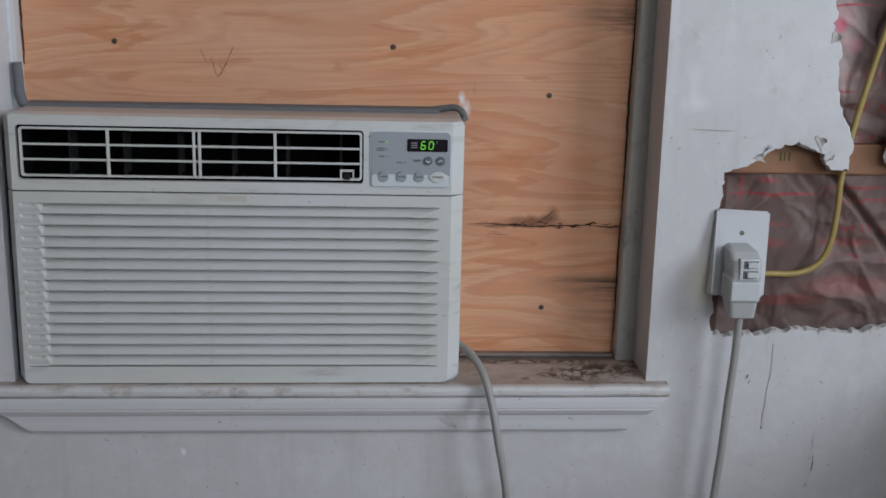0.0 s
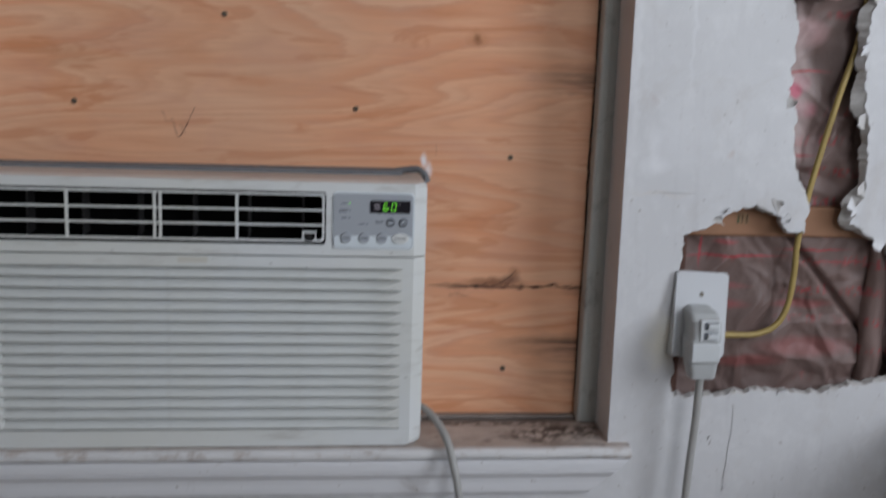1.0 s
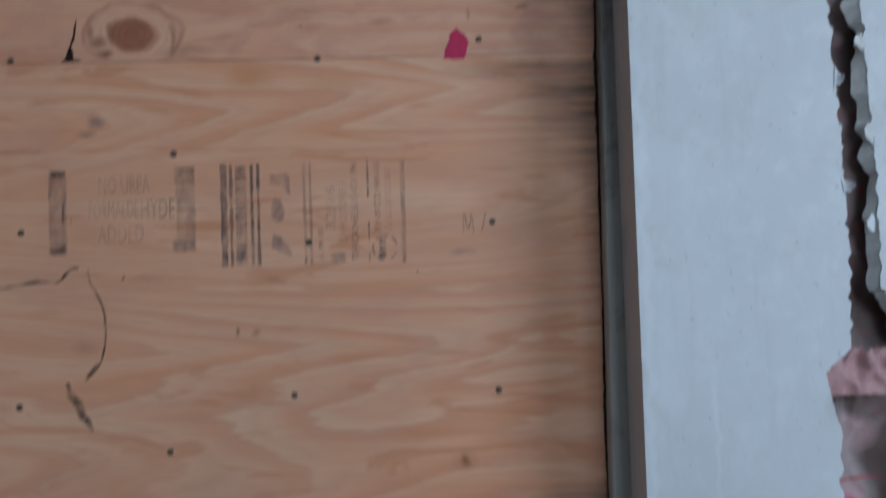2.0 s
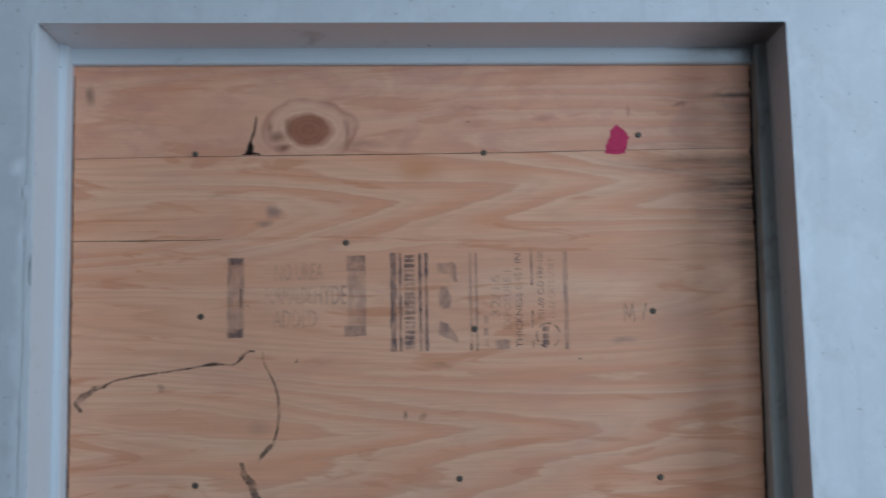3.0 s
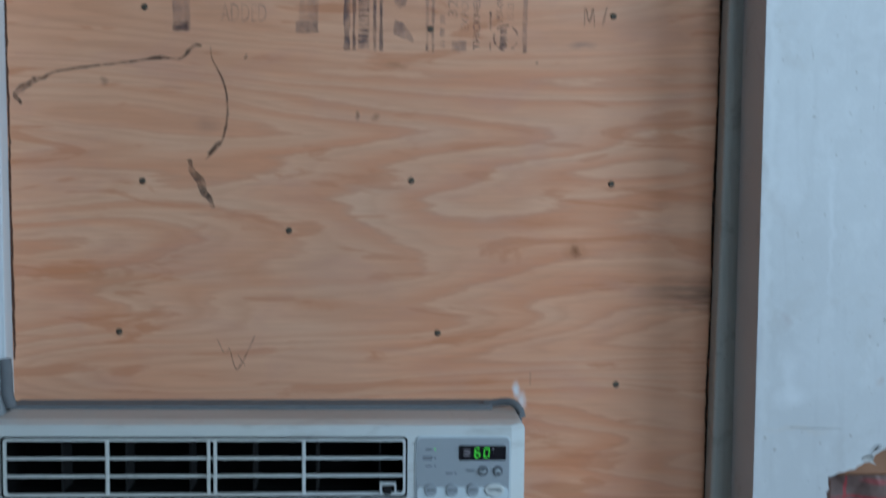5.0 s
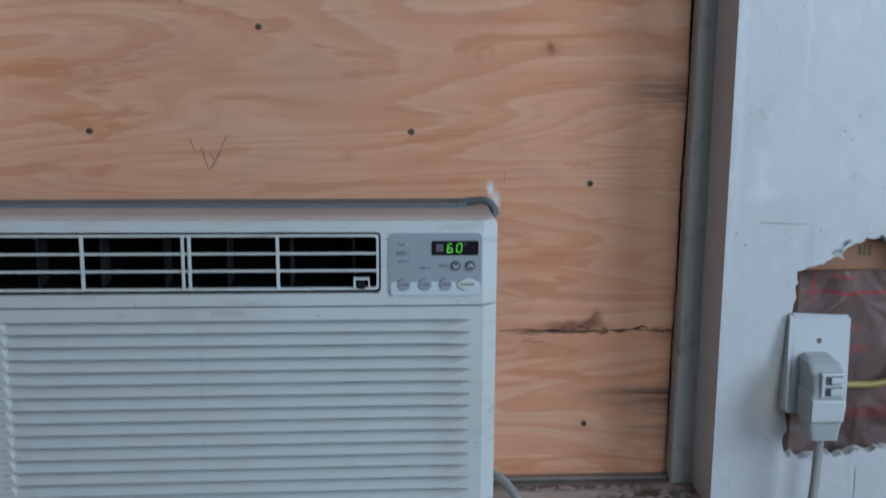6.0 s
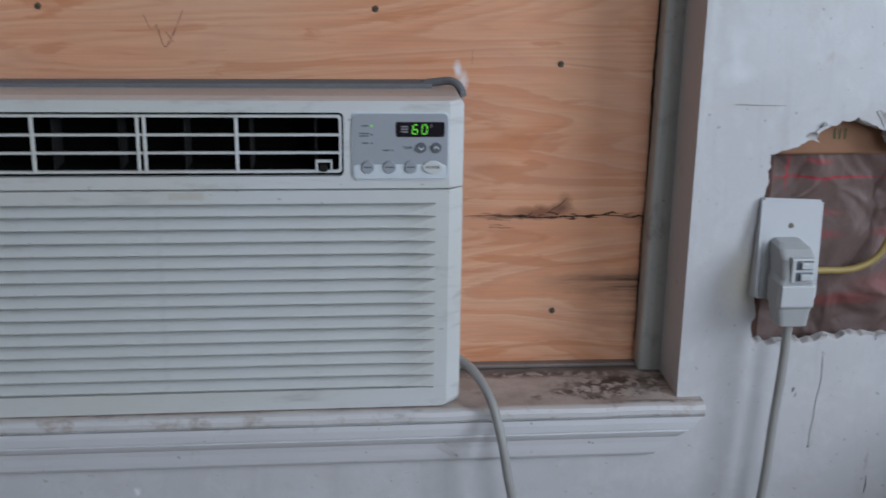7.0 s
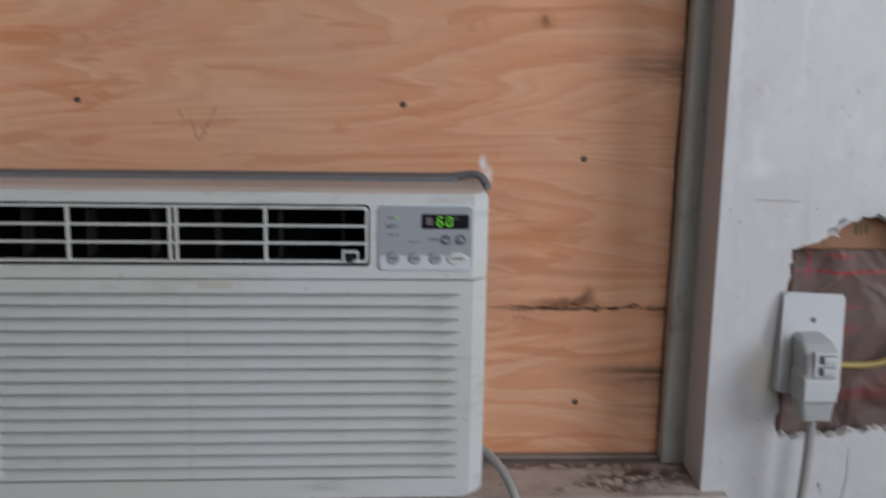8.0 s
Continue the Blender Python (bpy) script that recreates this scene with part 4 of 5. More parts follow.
# dark scribbles
for pts, width in (([(-0.800, 1.492), (-0.805, 1.504), (-0.792, 1.514), (-0.769, 1.526)], 0.0075), ([(-0.785, 1.517), (-0.765, 1.527), (-0.735, 1.534), (-0.690, 1.540), (-0.644, 1.546), (-0.622, 1.545)], 0.0026),
                   ([(-0.657, 1.5455), (-0.644, 1.546), (-0.634, 1.546)], 0.005), ([(-0.622, 1.545), (-0.612, 1.553), (-0.603, 1.561), (-0.596, 1.562)], 0.004),
                   ([(-0.586, 1.560), (-0.584, 1.545), (-0.572, 1.522), (-0.567, 1.495), (-0.569, 1.470), (-0.576, 1.449), (-0.592, 1.431)], 0.0024),
                   ([(-0.577, 1.453), (-0.583, 1.442), (-0.590, 1.434)], 0.006), ([(-0.612, 1.431), (-0.603, 1.412), (-0.594, 1.396), (-0.583, 1.376)], 0.0095),
                   ([(-0.580, 1.224), (-0.572, 1.208), (-0.565, 1.212)], 0.0014), ([(-0.566, 1.213), (-0.558, 1.188), (-0.547, 1.205), (-0.536, 1.228)], 0.0016), ([(-0.556, 1.205), (-0.548, 1.193)], 0.0014),
                   ([(-0.157, 1.588), (-0.156, 1.610), (-0.151, 1.594), (-0.147, 1.610), (-0.145, 1.588)], 0.0013), ([(-0.136, 1.588), (-0.131, 1.611)], 0.0014), ([(-0.548, 1.546), (-0.545, 1.551)], 0.002),
                   ([(-0.213, 1.545), (-0.210, 1.547)], 0.0018), ([(-0.340, 1.834), (-0.337, 1.836)], 0.0022), ([(-0.214, 1.170), (-0.214, 1.186)], 0.001)):
    high = 1.18 < pts[0][1] < 1.24 and pts[0][0] < -0.5
    on_panel("pen_mark", stroke(pts, width, lift=0.0004, jitter=0.45), FAINT if high else PENCIL, "dark scribbled line")

on_panel("spray_mark", plate(torn([(-0.1745, 1.7925), (-0.1495, 1.7915), (-0.1425, 1.812), (-0.1500, 1.822), (-0.1575, 1.8295), (-0.1650, 1.821), (-0.1700, 1.806)], 0.0011, 0.0022, 8), -0.0005, 0.0005), PINK, "magenta lumber crayon patch")

# mill stamps: two blocks of grey ink, most of it worn away
def ink_bar(x0, x1, z0, z1, mat, label="worn grey ink bar"):
    """One printed bar with a slightly ragged edge."""
    on_panel("stamp_bar", plate(torn([(x0, z0), (x1, z0), (x1, z1), (x0, z1)], 0.003, 0.0010, x0 * 40), -0.0004, 0.0003), mat, label)


def ink_words(body, x, z, size, wide, mat, upright=True, length=0.0):
    """Printed words centred at x, z; upright False: reading upwards; length: squeezed to fit."""
    bm = lettering(body, size)
    reach = max(v.co.x for v in bm.verts) - min(v.co.x for v in bm.verts)
    if length:
        wide = length / reach
    bmesh.ops.transform(bm, matrix=Matrix.Translation((x, 0, z)) @ pose(0, 0, 0, 0, 0 if upright else -90, 0) @ Matrix.Diagonal((wide, 1, 1, 1)), verts=bm.verts)
    on_panel("stamp_letters", bm, mat, "worn grey ink letters")


for x0, x1, z0, z1, mat in ((-0.6285, -0.6090, 1.577, 1.673, INK_PALE), (-0.6280, -0.6095, 1.577, 1.588, INK), (-0.6280, -0.6100, 1.664, 1.673, INK), (-0.4850, -0.4635, 1.577, 1.673, INK_FAINT), (-0.487, -0.464, 1.655, 1.673, INK_PALE), (-0.489, -0.464, 1.577, 1.590, INK_PALE),
                            (-0.6140, -0.6115, 1.613, 1.635, PENCIL), (-0.6050, -0.6035, 1.614, 1.616, PENCIL),
                            (-0.4345, -0.4275, 1.558, 1.676, INK), (-0.4245, -0.4210, 1.558, 1.676, INK), (-0.4010, -0.3975, 1.558, 1.675, INK), (-0.3935, -0.3900, 1.558, 1.675, INK),
                            (-0.3405, -0.3375, 1.558, 1.675, INK_PALE), (-0.3335, -0.3310, 1.558, 1.675, INK_PALE), (-0.3405, -0.3375, 1.558, 1.566, INK), (-0.3335, -0.3310, 1.558, 1.566, INK),
                            (-0.2668, -0.2652, 1.634, 1.678, INK), (-0.2668, -0.2652, 1.583, 1.604, INK), (-0.2668, -0.2650, 1.560, 1.569, INK), (-0.2285, -0.2235, 1.558, 1.674, INK_PALE), (-0.2280, -0.2240, 1.558, 1.566, INK), (-0.3105, -0.2935, 1.559, 1.570, INK_PALE)):
    ink_bar(x0, x1, z0, z1, mat)
for body, x, z, size, length, mat in (("NO UREA", -0.5440, 1.6535, 0.030, 0.058, INK_FAINT), ("FORMALDE", -0.5560, 1.6250, 0.030, 0.056, INK_FAINT), ("HYDE", -0.5065, 1.6250, 0.033, 0.038, INK_PALE), ("ADDED", -0.5480, 1.5975, 0.030, 0.052, INK_FAINT)):
    ink_words(body, x, z, size, 1, mat, True, length)
for body, x, z, size, length, mat in (("32/16", -0.3090, 1.622, 0.016, 0.050, INK_PALE), ("EXPOSURE 1", -0.2950, 1.618, 0.0125, 0.070, INK_PALE), ("THICKNESS 0.451 IN", -0.2815, 1.617, 0.0115, 0.112, INK), ("PS1-09 C-D PRP-108", -0.2550, 1.634, 0.0105, 0.082, INK), ("15/32 CATEGORY", -0.2425, 1.630, 0.0105, 0.072, INK_PALE)):
    ink_words(body, x, z, size, 1, mat, False, length)
# a maker's line, rubbed to short strokes
z, k = 1.560, 0
while z < 1.672:
    tall = random.uniform(0.0030, 0.0050)
    ink_bar(-0.4180, -0.4055, z, min(z + tall, 1.674), INK if k % 4 else INK_PALE)
    z, k = z + tall + random.uniform(0.0010, 0.0020), k + 1
for z in (1.562, 1.575, 1.590):
    ink_bar(-0.3240, -0.3185, z, z + 0.009, INK_PALE)
for pts in ([(-0.3775, 1.577), (-0.3765, 1.594), (-0.366, 1.590), (-0.3545, 1.571), (-0.3555, 1.567)], [(-0.3775, 1.612), (-0.372, 1.607), (-0.364, 1.610), (-0.3625, 1.622), (-0.367, 1.634), (-0.374, 1.635), (-0.3785, 1.625)], [(-0.378, 1.652), (-0.378, 1.662), (-0.360, 1.664), (-0.3565, 1.660), (-0.3545, 1.640), (-0.358, 1.640), (-0.366, 1.648)]):
    on_panel("stamp_mark", plate(torn(pts, 0.002, 0.0012, 4), -0.0004, 0.0003), INK_PALE, "worn grey ink shape")
for a0, a1 in ((0.2, 1.0), (1.3, 2.4), (2.8, 3.7), (4.0, 4.6), (5.2, 5.9)):
    arc = np.linspace(a0, a1, 7)
    on_panel("stamp_ring", plate([(-0.2480 + 0.0150 * math.cos(a), 1.5745 + 0.0150 * math.sin(a)) for a in arc] + [(-0.2480 + 0.0130 * math.cos(a), 1.5745 + 0.0130 * math.sin(a)) for a in arc[::-1]], -0.0004, 0.0003), INK, "worn grey ink ring")
for z in (1.566, 1.574, 1.582):
    ink_bar(-0.2545, -0.2470, z - 0.0028, z + 0.0028, INK)

# grey foam tape that seals the unit against the plywood
seal = thing("foam_seal", "grey foam weather strip squeezed along the air conditioner", "weather strip", (-0.5, -0.02, 1.148))
back_to_seal = Matrix.Translation((-0.5, -0.02, 1.148)).inverted()
for name, bm in (("top_strip", box(-0.806, -0.262, -0.034, -0.0006, 1.1450, 1.1528, 0.0015)), ("side_strip", box(-0.2325, -0.2290, -0.050, -0.0006, 0.98, 1.146, 0.0012)),
                 ("left_strip", tube([(-0.812, -0.030, 1.205), (-0.8105, -0.031, 1.185), (-0.810, -0.031, 1.165), (-0.806, -0.03, 1.150)], 0.0065, 10, 5)),
                 ("curled_end", tube([(-0.272, -0.020, 1.1505), (-0.254, -0.024, 1.1535), (-0.240, -0.030, 1.1550), (-0.231, -0.036, 1.149), (-0.2275, -0.036, 1.139)], 0.0045, 10, 5))):
    ob = part(name, bm, FOAM, seal, smooth=name != "top_strip")
    ob.matrix_parent_inverse = back_to_seal

# ---- air conditioner ----
AL, AR, AB, AT, SPLIT = -0.8100, -0.2325, 0.7988, 1.1475, 1.0522
unit = thing("air_conditioner", "aged white window air conditioner resting on the sill, lit display", "air conditioner", (-0.52, -0.06, 0.8))
back_to_unit = Matrix.Translation((-0.52, -0.06, 0.8)).inverted()


def askew(x, z):
    return 0.019 * (AR - x) / 0.567 * (z - 1.06)


def on_unit(name, bm, mat, label="", smooth=False, parent=None):
    on_panel_face = name in ("control_mount", "control_panel") or (parent is not None and parent.name.startswith("control_panel"))
    for v in bm.verts:
        if on_panel_face:
            v.co.x += 0.0012
            v.co.z += 0.0008
        v.co.z += askew(v.co.x, v.co.z)
    ob = part(name, bm, mat, parent or unit, label, smooth)
    if parent is None:
        ob.matrix_parent_inverse = back_to_unit
    return ob


on_unit("case", box(AL + 0.004, AR - 0.002, AC_Y + 0.097, 0.30, AB + 0.001, AT - 0.001, 0.004), CASE, "dusty metal sleeve")
on_unit("case_skirt", ring(rounded(AL + 0.003, AR - 0.0015, AB + 0.0005, AT - 0.0005, 0.004), rounded(AL + 0.006, AR - 0.0045, AB + 0.0035, AT - 0.0035, 0.004), AC_Y + 0.020, AC_Y + 0.105), CASE, "dusty beige sides of the front")


def shell_ring(z0, z1, hx0, hx1, hz0, hz1, r, hr, name, label=""):
    """A front moulding with a rounded outside, a rounded opening and bevelled edges."""
    foot, head = (0.011, 0.002) if r < 0.0028 else (0.002, 0.007)
    out0, mid0 = rounded_two(AL, AR, z0, z1, foot, head), rounded_two(AL + 0.009, AR - 0.0155, z0 + 0.0007, z1 - 0.0007, foot * 0.6, head * 0.6)
    hole = rounded(hx0, hx1, hz0, hz1, hr)
    bm = bmesh.new()
    rows = [[bm.verts.new((x, y, z)) for x, z in pts] for pts, y in ((out0, AC_Y + 0.028), (out0, AC_Y + 0.0115), (mid0, AC_Y), (hole, AC_Y), (hole, AC_Y + 0.027))]
    for p, q in zip(rows, rows[1:]):
        for i in range(len(out0)):
            j = (i + 1) % len(out0)
            bm.faces.new((p[i], p[j], q[j], q[i]))
    ob = on_unit(name, bm, PLASTIC, label)
    return ob


# added dark strip: the shade between case and jamb, given as colour
on_unit("side_shade_strip", box(AL - 0.0065, AL + 0.003, AC_Y + 0.030, -0.004, AB + 0.002, AT - 0.012, 0.001), DARK_BROWN, "dark strip standing in for shade beside the case")
# lower panel with its louvres
LOUVRES, FIRST, PITCH = 15, 1.0365, 0.01425
L0, L1 = -0.7950, -0.2620
LOW = FIRST - PITCH * LOUVRES
panel_low = shell_ring(AB, SPLIT - 0.0004, L0, L1, LOW - 0.001, FIRST + 0.0005, 0.0025, 0.002, "front_panel", "white louvred plastic front, smudged with dirt")
# backing coloured near black in place of the shade in the slots
on_unit("panel_back", box(L0 - 0.004, L1 + 0.004, AC_Y + 0.0285, AC_Y + 0.0310, LOW - 0.004, FIRST + 0.004), CHARCOAL, "near-black sheet that deepens shade behind the louvres", parent=panel_low)


def louvre_mesh():
    bm = bmesh.new()
    xs = [L0, L0 + 0.0015, L0 + 0.004, L0 + 0.016, L0 + 0.019, L0 + 0.021, L0 + 0.0235, L0 + 0.0255, L0 + 0.0275, L0 + 0.036, *np.linspace(L0 + 0.06, L1 - 0.075, 7), *np.linspace(L1 - 0.052, L1, 14)]
    depth = 0.0155
    rows = []
    for x in xs:
        end = min(1.0, (L1 - x) / 0.050)
        u = max(0.0, min(end * (2 - end), (x - L0 - 0.0235) / 0.004))  # the slots end in a point
        dash = max(0.0, min(1.0, (x - L0) / 0.004, (L0 + 0.021 - x) / 0.004))  # a shallow nick before each slot
        k, h = max(u, 0.10 * dash), max(u, 0.35 * dash)
        d = depth * k
        # from under the lip above, curving out to its own rounded lip, and back
        rows.append([bm.verts.new((x, AC_Y + y, z)) for y, z in ((d + 0.0045 * k, 0.0032 * k), (d + 0.0002, -0.0006), (d * 0.74, -0.0008 - 0.0034 * h), (d * 0.36 + 0.0002, -0.0009 - 0.0068 * h), (0.0002, -0.0010 - 0.0108 * h), (0.0002, -PITCH + 0.0016 * k), (0.0012, -PITCH + 0.0008 * k), (0.0020 + d, -PITCH + 0.0030 * k), (d + 0.0065, 0.0032 * k))])
    for p, q in zip(rows, rows[1:]):
        for i in range(9):
            j = (i + 1) % 9
            bm.faces.new((p[i], p[j], q[j], q[i]))
    bm.faces.new(rows[0])
    bm.faces.new(list(reversed(rows[-1])))
    return mesh_of("louvre_slat", bm, PLASTIC)


LOUVRE = louvre_mesh()
for i in range(LOUVRES):
    ob = new("louvre_slat", LOUVRE)
    ob.parent = panel_low
    lean = 0.019 / 0.567 * (FIRST - PITCH * i - 1.06)
    ob.location, ob.rotation_euler = (0, 0, FIRST - PITCH * i + lean * AR), (0, lean, 0)

# upper front with the air outlet and the control panel
G0, G1, GZ0, GZ1 = -0.7935, -0.3605, 1.0665, 1.1345
upper = shell_ring(SPLIT + 0.0004, AT, G0, G1, GZ0, GZ1, 0.0030, 0.005, "upper_front", "white plastic front with air outlet")
on_unit("control_mount", plate(rounded(-0.3535, -0.2503, 1.0615, 1.1345, 0.006), AC_Y - 0.0012, AC_Y + 0.002, bevel=0.0008), PALE, parent=upper)
# duct and vanes are blackened to give the outlet's inner shade
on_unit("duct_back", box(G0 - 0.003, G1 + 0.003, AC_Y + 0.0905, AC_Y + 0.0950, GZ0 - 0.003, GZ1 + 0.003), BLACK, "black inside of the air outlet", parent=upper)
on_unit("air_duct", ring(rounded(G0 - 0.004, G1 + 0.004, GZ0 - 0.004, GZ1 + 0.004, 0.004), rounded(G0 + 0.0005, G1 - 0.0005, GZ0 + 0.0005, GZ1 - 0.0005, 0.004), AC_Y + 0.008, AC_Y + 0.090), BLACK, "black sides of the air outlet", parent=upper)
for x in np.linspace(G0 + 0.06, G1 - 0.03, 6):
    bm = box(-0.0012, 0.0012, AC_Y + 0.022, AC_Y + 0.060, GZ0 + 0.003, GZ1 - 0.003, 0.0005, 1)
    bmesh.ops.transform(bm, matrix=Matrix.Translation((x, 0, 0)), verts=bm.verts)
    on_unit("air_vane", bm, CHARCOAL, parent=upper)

grille = on_unit("grille", ring(rounded(-0.7895, -0.3625, 1.0705, 1.1318, 0.004), rounded(-0.7870, -0.3652, 1.0730, 1.1292, 0.003), AC_Y + 0.001, AC_Y + 0.006), PLASTIC, "white bars over the air outlet")
for z in (1.1105, 1.0915):
    on_unit("grille_bar", box(-0.788, -0.364, AC_Y + 0.0015, AC_Y + 0.0065, z - 0.0013, z + 0.0013, 0.0006), PLASTIC, parent=grille)
for x, w in ((-0.6805, 0.0018), (-0.5735, 0.0017), (-0.5665, 0.0017), (-0.4720, 0.0018)):
    on_unit("grille_bar", box(x - w, x + w, AC_Y + 0.0005, AC_Y + 0.0055, 1.0712, 1.1312, 0.0006), PLASTIC, parent=grille)
bm = box(-0.3905, -0.3880, AC_Y, AC_Y + 0.006, 1.0712, 1.0835, 0.0006)
box(-0.3905, -0.3725, AC_Y, AC_Y + 0.006, 1.0815, 1.0840, 0.0006, bm=bm)
box(-0.3745, -0.3725, AC_Y, AC_Y + 0.006, 1.0735, 1.0840, 0.0006, bm=bm)
on_unit("lever_guide", bm, PLASTIC, parent=grille)
on_unit("lever", box(-0.3865, -0.3775, AC_Y - 0.001, AC_Y + 0.02, 1.0715, 1.0785, 0.0015), CHARCOAL, "black air direction lever", parent=upper)

face = on_unit("control_panel", plate(rounded(-0.3520, -0.2518, 1.0630, 1.1330, 0.005), AC_Y - 0.0020, AC_Y, bevel=0.0005), GREY, "grey control panel with buttons and display")
bm = plate(rounded(-0.3512, -0.2526, 1.0637, 1.0790, 0.004), AC_Y - 0.0026, AC_Y - 0.001)
on_unit("pale_band", bm, PALE, parent=face)
for x in (-0.3365, -0.3135, -0.2910):
    bm = bmesh.new()
    bmesh.ops.create_cone(bm, cap_ends=True, radius1=0.0072, radius2=0.0062, depth=0.0022, segments=24, matrix=pose(x, AC_Y - 0.0034, 1.0762, 90))
    knob = on_unit("round_button", bm, BUTTON, "grey round button", parent=face)
    on_unit("print_bar", box(x - 0.0045, x + 0.0045, AC_Y - 0.0047, AC_Y - 0.0044, 1.0757, 1.0772), PRINT, parent=face)
oval = [(-0.2675 + 0.0108 * math.cos(a), 1.0762 + 0.0066 * math.sin(a)) for a in np.linspace(0, 2 * math.pi, 24, endpoint=False)]
on_unit("power_button", plate(oval, AC_Y - 0.0046, AC_Y - 0.001, bevel=0.0008), PLASTIC, "white oval power button", parent=face)
bm = lettering("POWER", 0.0042)
bmesh.ops.transform(bm, matrix=Matrix.Translation((-0.2675, AC_Y - 0.0048, 1.0762)), verts=bm.verts)
on_unit("power_lettering", bm, PRINT, parent=face)
for x, turn in ((-0.2800, 180), (-0.2640, 0)):
    bm = bmesh.new()
    bmesh.ops.create_cone(bm, cap_ends=True, radius1=0.0058, radius2=0.0050, depth=0.0022, segments=24, matrix=pose(x, AC_Y - 0.0030, 1.0968, 90))
    on_unit("arrow_button", bm, ARROW, "dark round arrow button", parent=face)
    bm = plate([(-0.0030, -0.0016), (0, 0.0010), (0.0030, -0.0016), (0.0030, -0.0003), (0, 0.0024), (-0.0030, -0.0003)], -0.0003, 0.0003)
    bmesh.ops.transform(bm, matrix=pose(x, AC_Y - 0.0043, 1.0968, 0, turn, 0), verts=bm.verts)
    on_unit("arrow_mark", bm, PALE, parent=face)
for x0, x1, z in ((-0.3430, -0.3355, 1.1203), (-0.3455, -0.3345, 1.1122), (-0.3455, -0.3355, 1.1096), (-0.3425, -0.3355, 1.1020), (-0.3205, -0.3130, 1.0942)):
    on_unit("print_bar", box(x0, x1, AC_Y - 0.0023, AC_Y - 0.0019, z - 0.0007, z + 0.0007), PRINT, parent=face)
bm = lettering("TEMP", 0.0042)
bmesh.ops.transform(bm, matrix=Matrix.Translation((-0.2945, AC_Y - 0.0022, 1.0968)), verts=bm.verts)
on_unit("temp_lettering", bm, PRINT, parent=face)
for x, z, mat in ((-0.3322, 1.1203, LED), (-0.3320, 1.1108, PRINT), (-0.3322, 1.1020, PRINT), (-0.3098, 1.0942, PRINT)):
    on_unit("indicator_lamp", box(x - 0.0009, x + 0.0009, AC_Y - 0.0026, AC_Y - 0.0019, z - 0.0009, z + 0.0009, 0.0003), mat, "tiny indicator lamp", parent=face)
on_unit("display", plate(rounded(-0.3065, -0.2555, 1.1085, 1.1245, 0.002), AC_Y - 0.0027, AC_Y - 0.001), WINDOW, "black display window with green digits", parent=face)


def digit(x, z, segments, w=0.0052, h=0.0096, t=0.0011):
    places = {"a": (x, z + h / 2, 1), "g": (x, z, 1), "d": (x, z - h / 2, 1), "b": (x + w / 2, z + h / 4, 0), "c": (x + w / 2, z - h / 4, 0), "f": (x - w / 2, z + h / 4, 0), "e": (x - w / 2, z - h / 4, 0)}
    bm = bmesh.new()
    for s in segments:
        cx, cz, flat = places[s]
        half = (w / 2 - 0.0006, t / 2) if flat else (t / 2, h / 4 - 0.0005)
        lean = (cz - z) * 0.10
        box(cx + lean - half[0], cx + lean + half[0], AC_Y - 0.0031, AC_Y - 0.0025, cz - half[1], cz + half[1], bm=bm)
    return bm


on_unit("digit", digit(-0.2865, 1.1166, "afedcg"), LED, "green lit six", parent=face)
on_unit("digit", digit(-0.2765, 1.1166, "abcdef"), LED, "green lit zero", parent=face)
on_unit("digit", digit(-0.2690, 1.1198, "afge", 0.0024, 0.0040, 0.0006), LED_DIM, "small F mark", parent=face)
for z in (1.1195, 1.1168, 1.1140):
    on_unit("print_bar", box(-0.3015, -0.2940, AC_Y - 0.0031, AC_Y - 0.0025, z - 0.0007, z + 0.0007), LED_DIM, parent=face)
on_unit("brand_badge", box(-0.5455, -0.5085, AC_Y - 0.0004, AC_Y + 0.001, 1.0425, 1.0495), plain("faded_badge", (0.58, 0.56, 0.50), 0.5, 0, 0.15), "rubbed-off pale badge", parent=panel_low)

# ---- outlet hanging out of the wall ----
socket = thing("wall_outlet", "glossy white outlet plate tilted out of torn drywall", "outlet", (0.134, WALL_Y, 1.037))
TILT = pose(0, 0, 0, -9, 2.5, 0)


def on_socket(name, bm, mat, label="", smooth=False, parent=None, tilt=True):
    if tilt:
        bmesh.ops.transform(bm, matrix=TILT, verts=bm.verts)
    return part(name, bm, mat, parent or socket, label, smooth)


face_plate = plate(rounded(-0.0350, 0.0350, -0.113, 0.0, 0.003), -0.0065, 0.0, bevel=0.0055)
cover = on_socket("cover_plate", face_plate, OUTLET, "glossy white cover plate")
on_socket("device_box", box(-0.0347, 0.031, 0.0005, 0.034, -0.1135, -0.020, 0.002), BOX, "grey plastic box behind the plate")
bm = bmesh.new()
bmesh.ops.create_cone(bm, cap_ends=True, radius1=0.0032, radius2=0.0026, depth=0.0012, segments=14, matrix=pose(0, -0.0070, -0.030, 90))
on_socket("plate_screw", bm, SCREW, "small steel screw", parent=cover)

# ---- power cord with its safety plug ----
cord_thing = thing("power_cord", "grey air conditioner cord with bulky safety plug in the outlet", "power cord", (0.136, -0.14, 0.95))
back_to_cord = Matrix.Translation((0.136, -0.14, 0.95)).inverted()


def on_cord(name, bm, mat, label="", smooth=False, parent=None):
    ob = part(name, bm, mat, parent or cord_thing, label, smooth)
    if parent is None:
        ob.matrix_parent_inverse = back_to_cord
    return ob


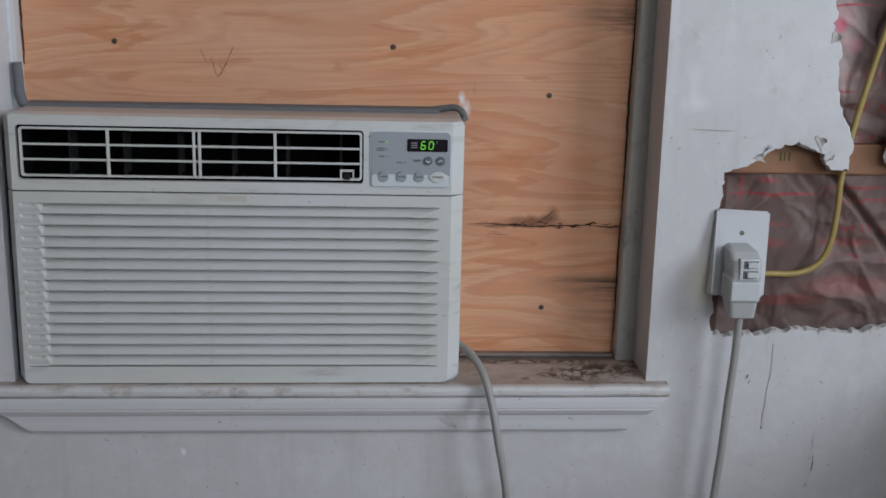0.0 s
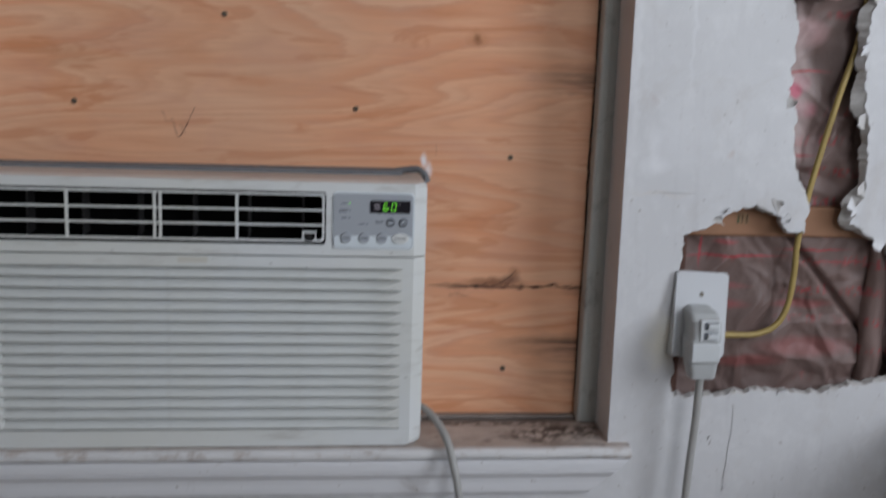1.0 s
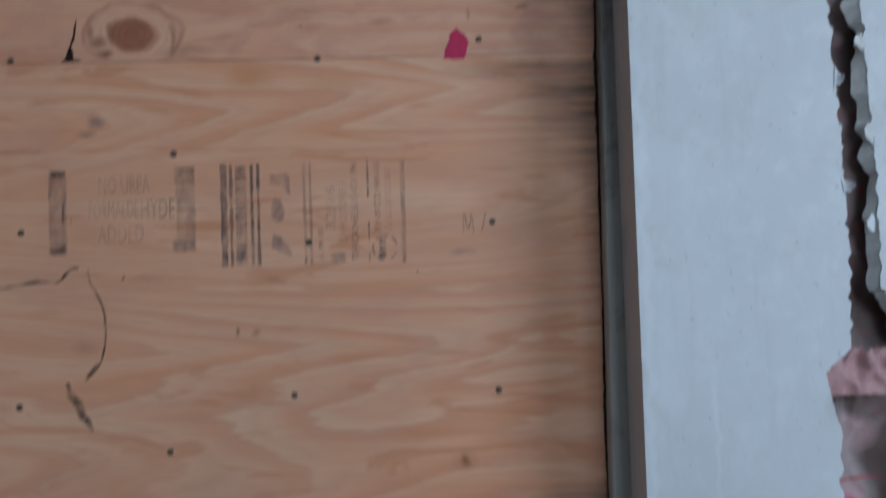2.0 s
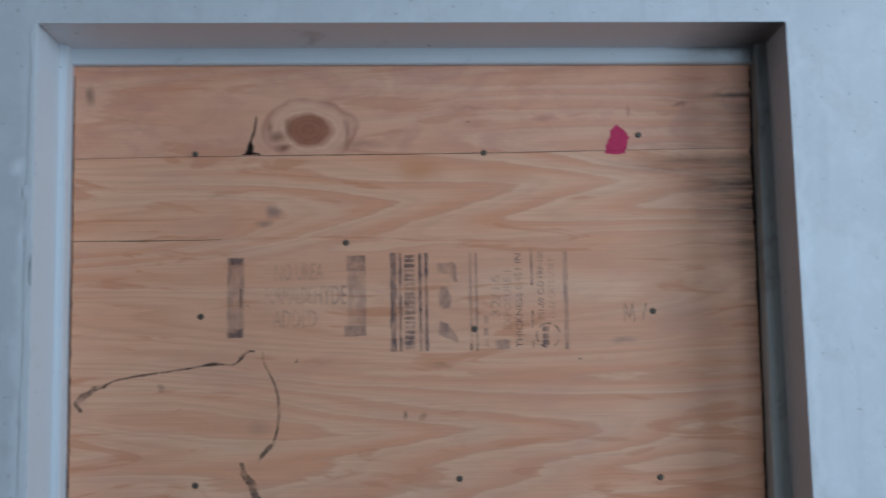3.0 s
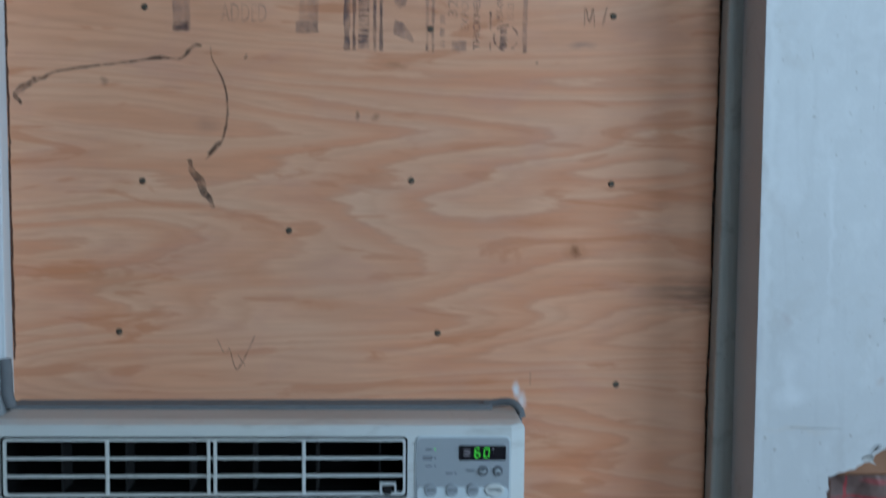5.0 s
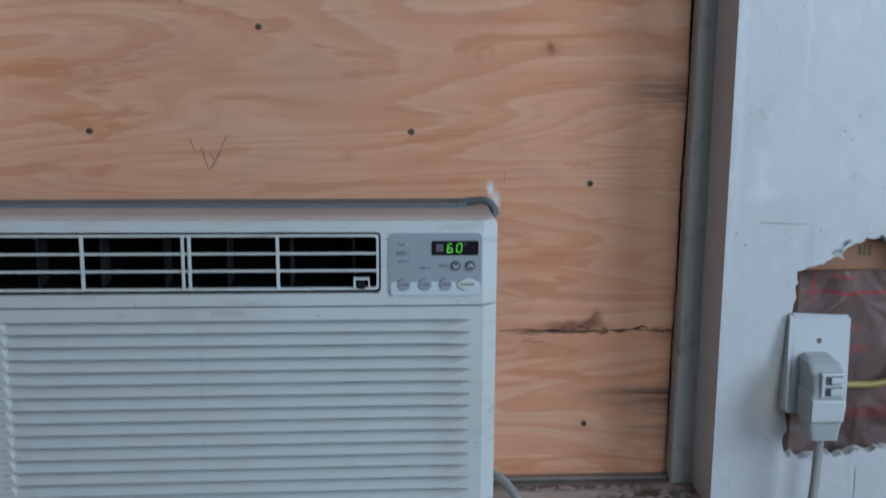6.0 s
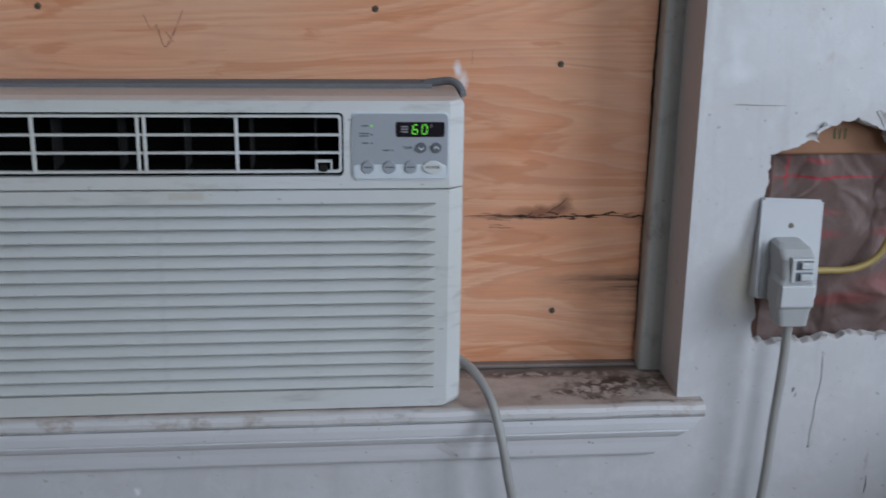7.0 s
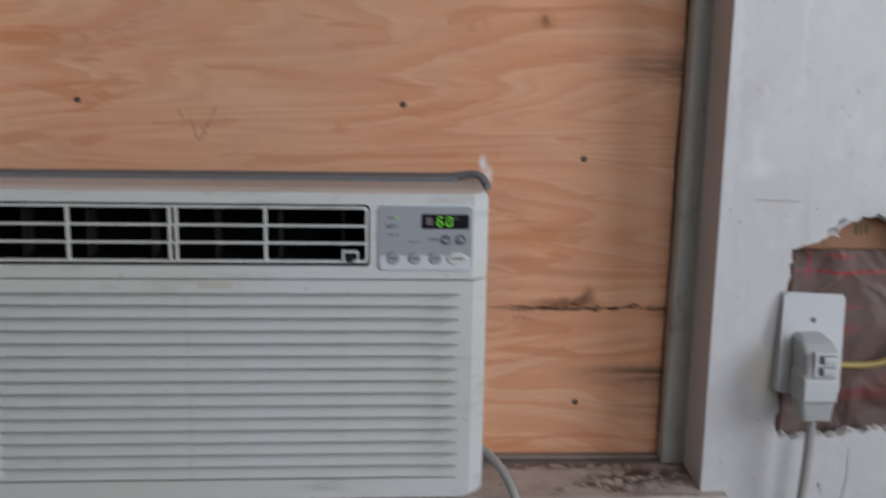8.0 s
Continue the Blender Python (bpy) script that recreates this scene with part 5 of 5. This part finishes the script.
cord_line = [(-0.245, -0.066, 0.846), (-0.229, -0.074, 0.838), (-0.214, -0.100, 0.832), (-0.199, -0.132, 0.812), (-0.189, -0.152, 0.776), (-0.181, -0.160, 0.731), (-0.173, -0.160, 0.690), (-0.166, -0.158, 0.640),
             (-0.155, -0.155, 0.50), (-0.125, -0.16, 0.30), (-0.06, -0.17, 0.16), (0.03, -0.17, 0.15), (0.085, -0.16, 0.28), (0.105, -0.15, 0.48), (0.115, -0.145, 0.633), (0.121, -0.145, 0.716), (0.124, -0.145, 0.784), (0.1275, -0.146, 0.846), (0.1285, -0.148, 0.908)]
on_cord("cord", tube(cord_line, 0.0052, 12, 8), CORD, "grey vinyl cord", smooth=True)


def plug_body():
    bm = bmesh.new()
    rows = []
    # height, middle x, half width, front y, back y
    for z, cx, hw, yf, yb in ((0.905, 0.128, 0.012, -0.158, -0.138), (0.907, 0.128, 0.0165, -0.163, -0.135), (0.928, 0.1265, 0.0195, -0.166, -0.132), (0.930, 0.1265, 0.021, -0.168, -0.130),
                              (0.957, 0.1265, 0.0205, -0.168, -0.126), (0.962, 0.1285, 0.0195, -0.168, -0.124), (0.983, 0.128, 0.0195, -0.164, -0.118), (0.992, 0.127, 0.018, -0.152, -0.116), (0.996, 0.127, 0.013, -0.140, -0.115)):
        r = 0.006
        loop = []
        for px, py, a0 in ((cx + hw - r, yf + r, -90), (cx + hw - r, yb - r, 0), (cx - hw + r, yb - r, 90), (cx - hw + r, yf + r, 180)):
            for i in range(4):
                a = radians(a0 + 30 * i)
                loop.append(bm.verts.new((px + r * math.cos(a), py + r * math.sin(a), z)))
        rows.append(loop)
    for p, q in zip(rows, rows[1:]):
        for i in range(16):
            bm.faces.new((p[i], p[(i + 1) % 16], q[(i + 1) % 16], q[i]))
    bm.faces.new(list(reversed(rows[0])))
    bm.faces.new(rows[-1])
    return bm


plug = on_cord("plug", plug_body(), PLUG, "bulky grey safety plug with two buttons")
on_cord("label_plate", box(0.1085, 0.1455, -0.1700, -0.166, 0.9315, 0.9555, 0.0012), PLUG_PALE, parent=plug)
on_cord("button_panel", box(0.1170, 0.1425, -0.1705, -0.160, 0.9590, 0.9865, 0.0015), PLUG_PALE, parent=plug)
for z in (0.9665, 0.9795):
    on_cord("button_well", box(0.1215, 0.1400, -0.1710, -0.170, z - 0.0050, z + 0.0050, 0.0003), PRINT, parent=plug)
    on_cord("test_button", box(0.1260, 0.1390, -0.1745, -0.170, z - 0.0036, z + 0.0036, 0.001), PLUG_PALE, "small push button", parent=plug)

# ---- the rest of the room, behind the camera ----
structure("floor", box(ROOM_L, ROOM_R, ROOM_BACK, 0.05, -0.1, 0.0), BOARDS, "worn brown floorboards", "floor")
structure("ceiling", box(ROOM_L, ROOM_R, ROOM_BACK, 0.05, ROOM_TOP, ROOM_TOP + 0.1), ROOM, "plain pale ceiling", "ceiling")
structure("wall_west", box(ROOM_L - 0.12, ROOM_L, ROOM_BACK, 0.05, -0.1, ROOM_TOP + 0.1), ROOM, "plain painted side wall", "wall")


def wall_with_window(name, along, at, a0, a1, w0, w1, z0, z1, thick):
    bm = bmesh.new()
    for p0, p1, q0, q1 in ((a0, w0, -0.1, ROOM_TOP + 0.1), (w1, a1, -0.1, ROOM_TOP + 0.1), (w0, w1, -0.1, z0), (w0, w1, z1, ROOM_TOP + 0.1)):
        if along == "y":
            box(at, at + thick, p0, p1, q0, q1, bm=bm)
        else:
            box(p0, p1, at - thick, at, q0, q1, bm=bm)
    structure(name, bm, ROOM, "plain painted wall with a window opening", "wall")


wall_with_window("wall_east", "y", ROOM_R, ROOM_BACK, 0.05, -2.25, -1.15, 1.35, 2.55, 0.12)
wall_with_window("wall_south", "x", ROOM_BACK, ROOM_L - 0.12, ROOM_R + 0.12, 0.30, 1.40, 1.55, 2.65, 0.12)
# an unseen low block beside the outlet, added to shade the foot of the window wall
structure("shade_blocker", box(0.455, 0.575, -0.75, WALL_Y - 0.001, 0.0, 0.86, 0.004), ROOM, "unseen low block added to shade the wall foot", "wall")
# unseen dark sheet added behind the plywood to close the opening
structure("wall_backing", plate([(-0.226, SILL_Z - 0.01), (OPEN_R, SILL_Z - 0.01), (OPEN_R, OPEN_T), (OPEN_L - 0.012, OPEN_T + 0.006), (OPEN_L - 0.012, 1.15), (-0.226, 1.15)], 0.014, 0.02), HOLE, "unseen dark sheet added behind the plywood", "backing")
# sheathing outside the window wall, so that no light leaks into its cavity
bm = bmesh.new()
for x0, x1, z0, z1 in ((ROOM_L - 0.12, OPEN_L - 0.018, -0.1, ROOM_TOP + 0.1), (OPEN_R + 0.018, ROOM_R + 0.12, -0.1, ROOM_TOP + 0.1), (OPEN_L - 0.018, OPEN_R + 0.018, -0.1, SILL_Z - 0.02), (OPEN_L - 0.018, OPEN_R + 0.018, OPEN_T + 0.018, ROOM_TOP + 0.1)):
    box(x0, x1, 0.022, 0.06, z0, z1, bm=bm)
structure("wall_sheathing", bm, LUMBER, "rough board sheathing outside the studs", "wall")
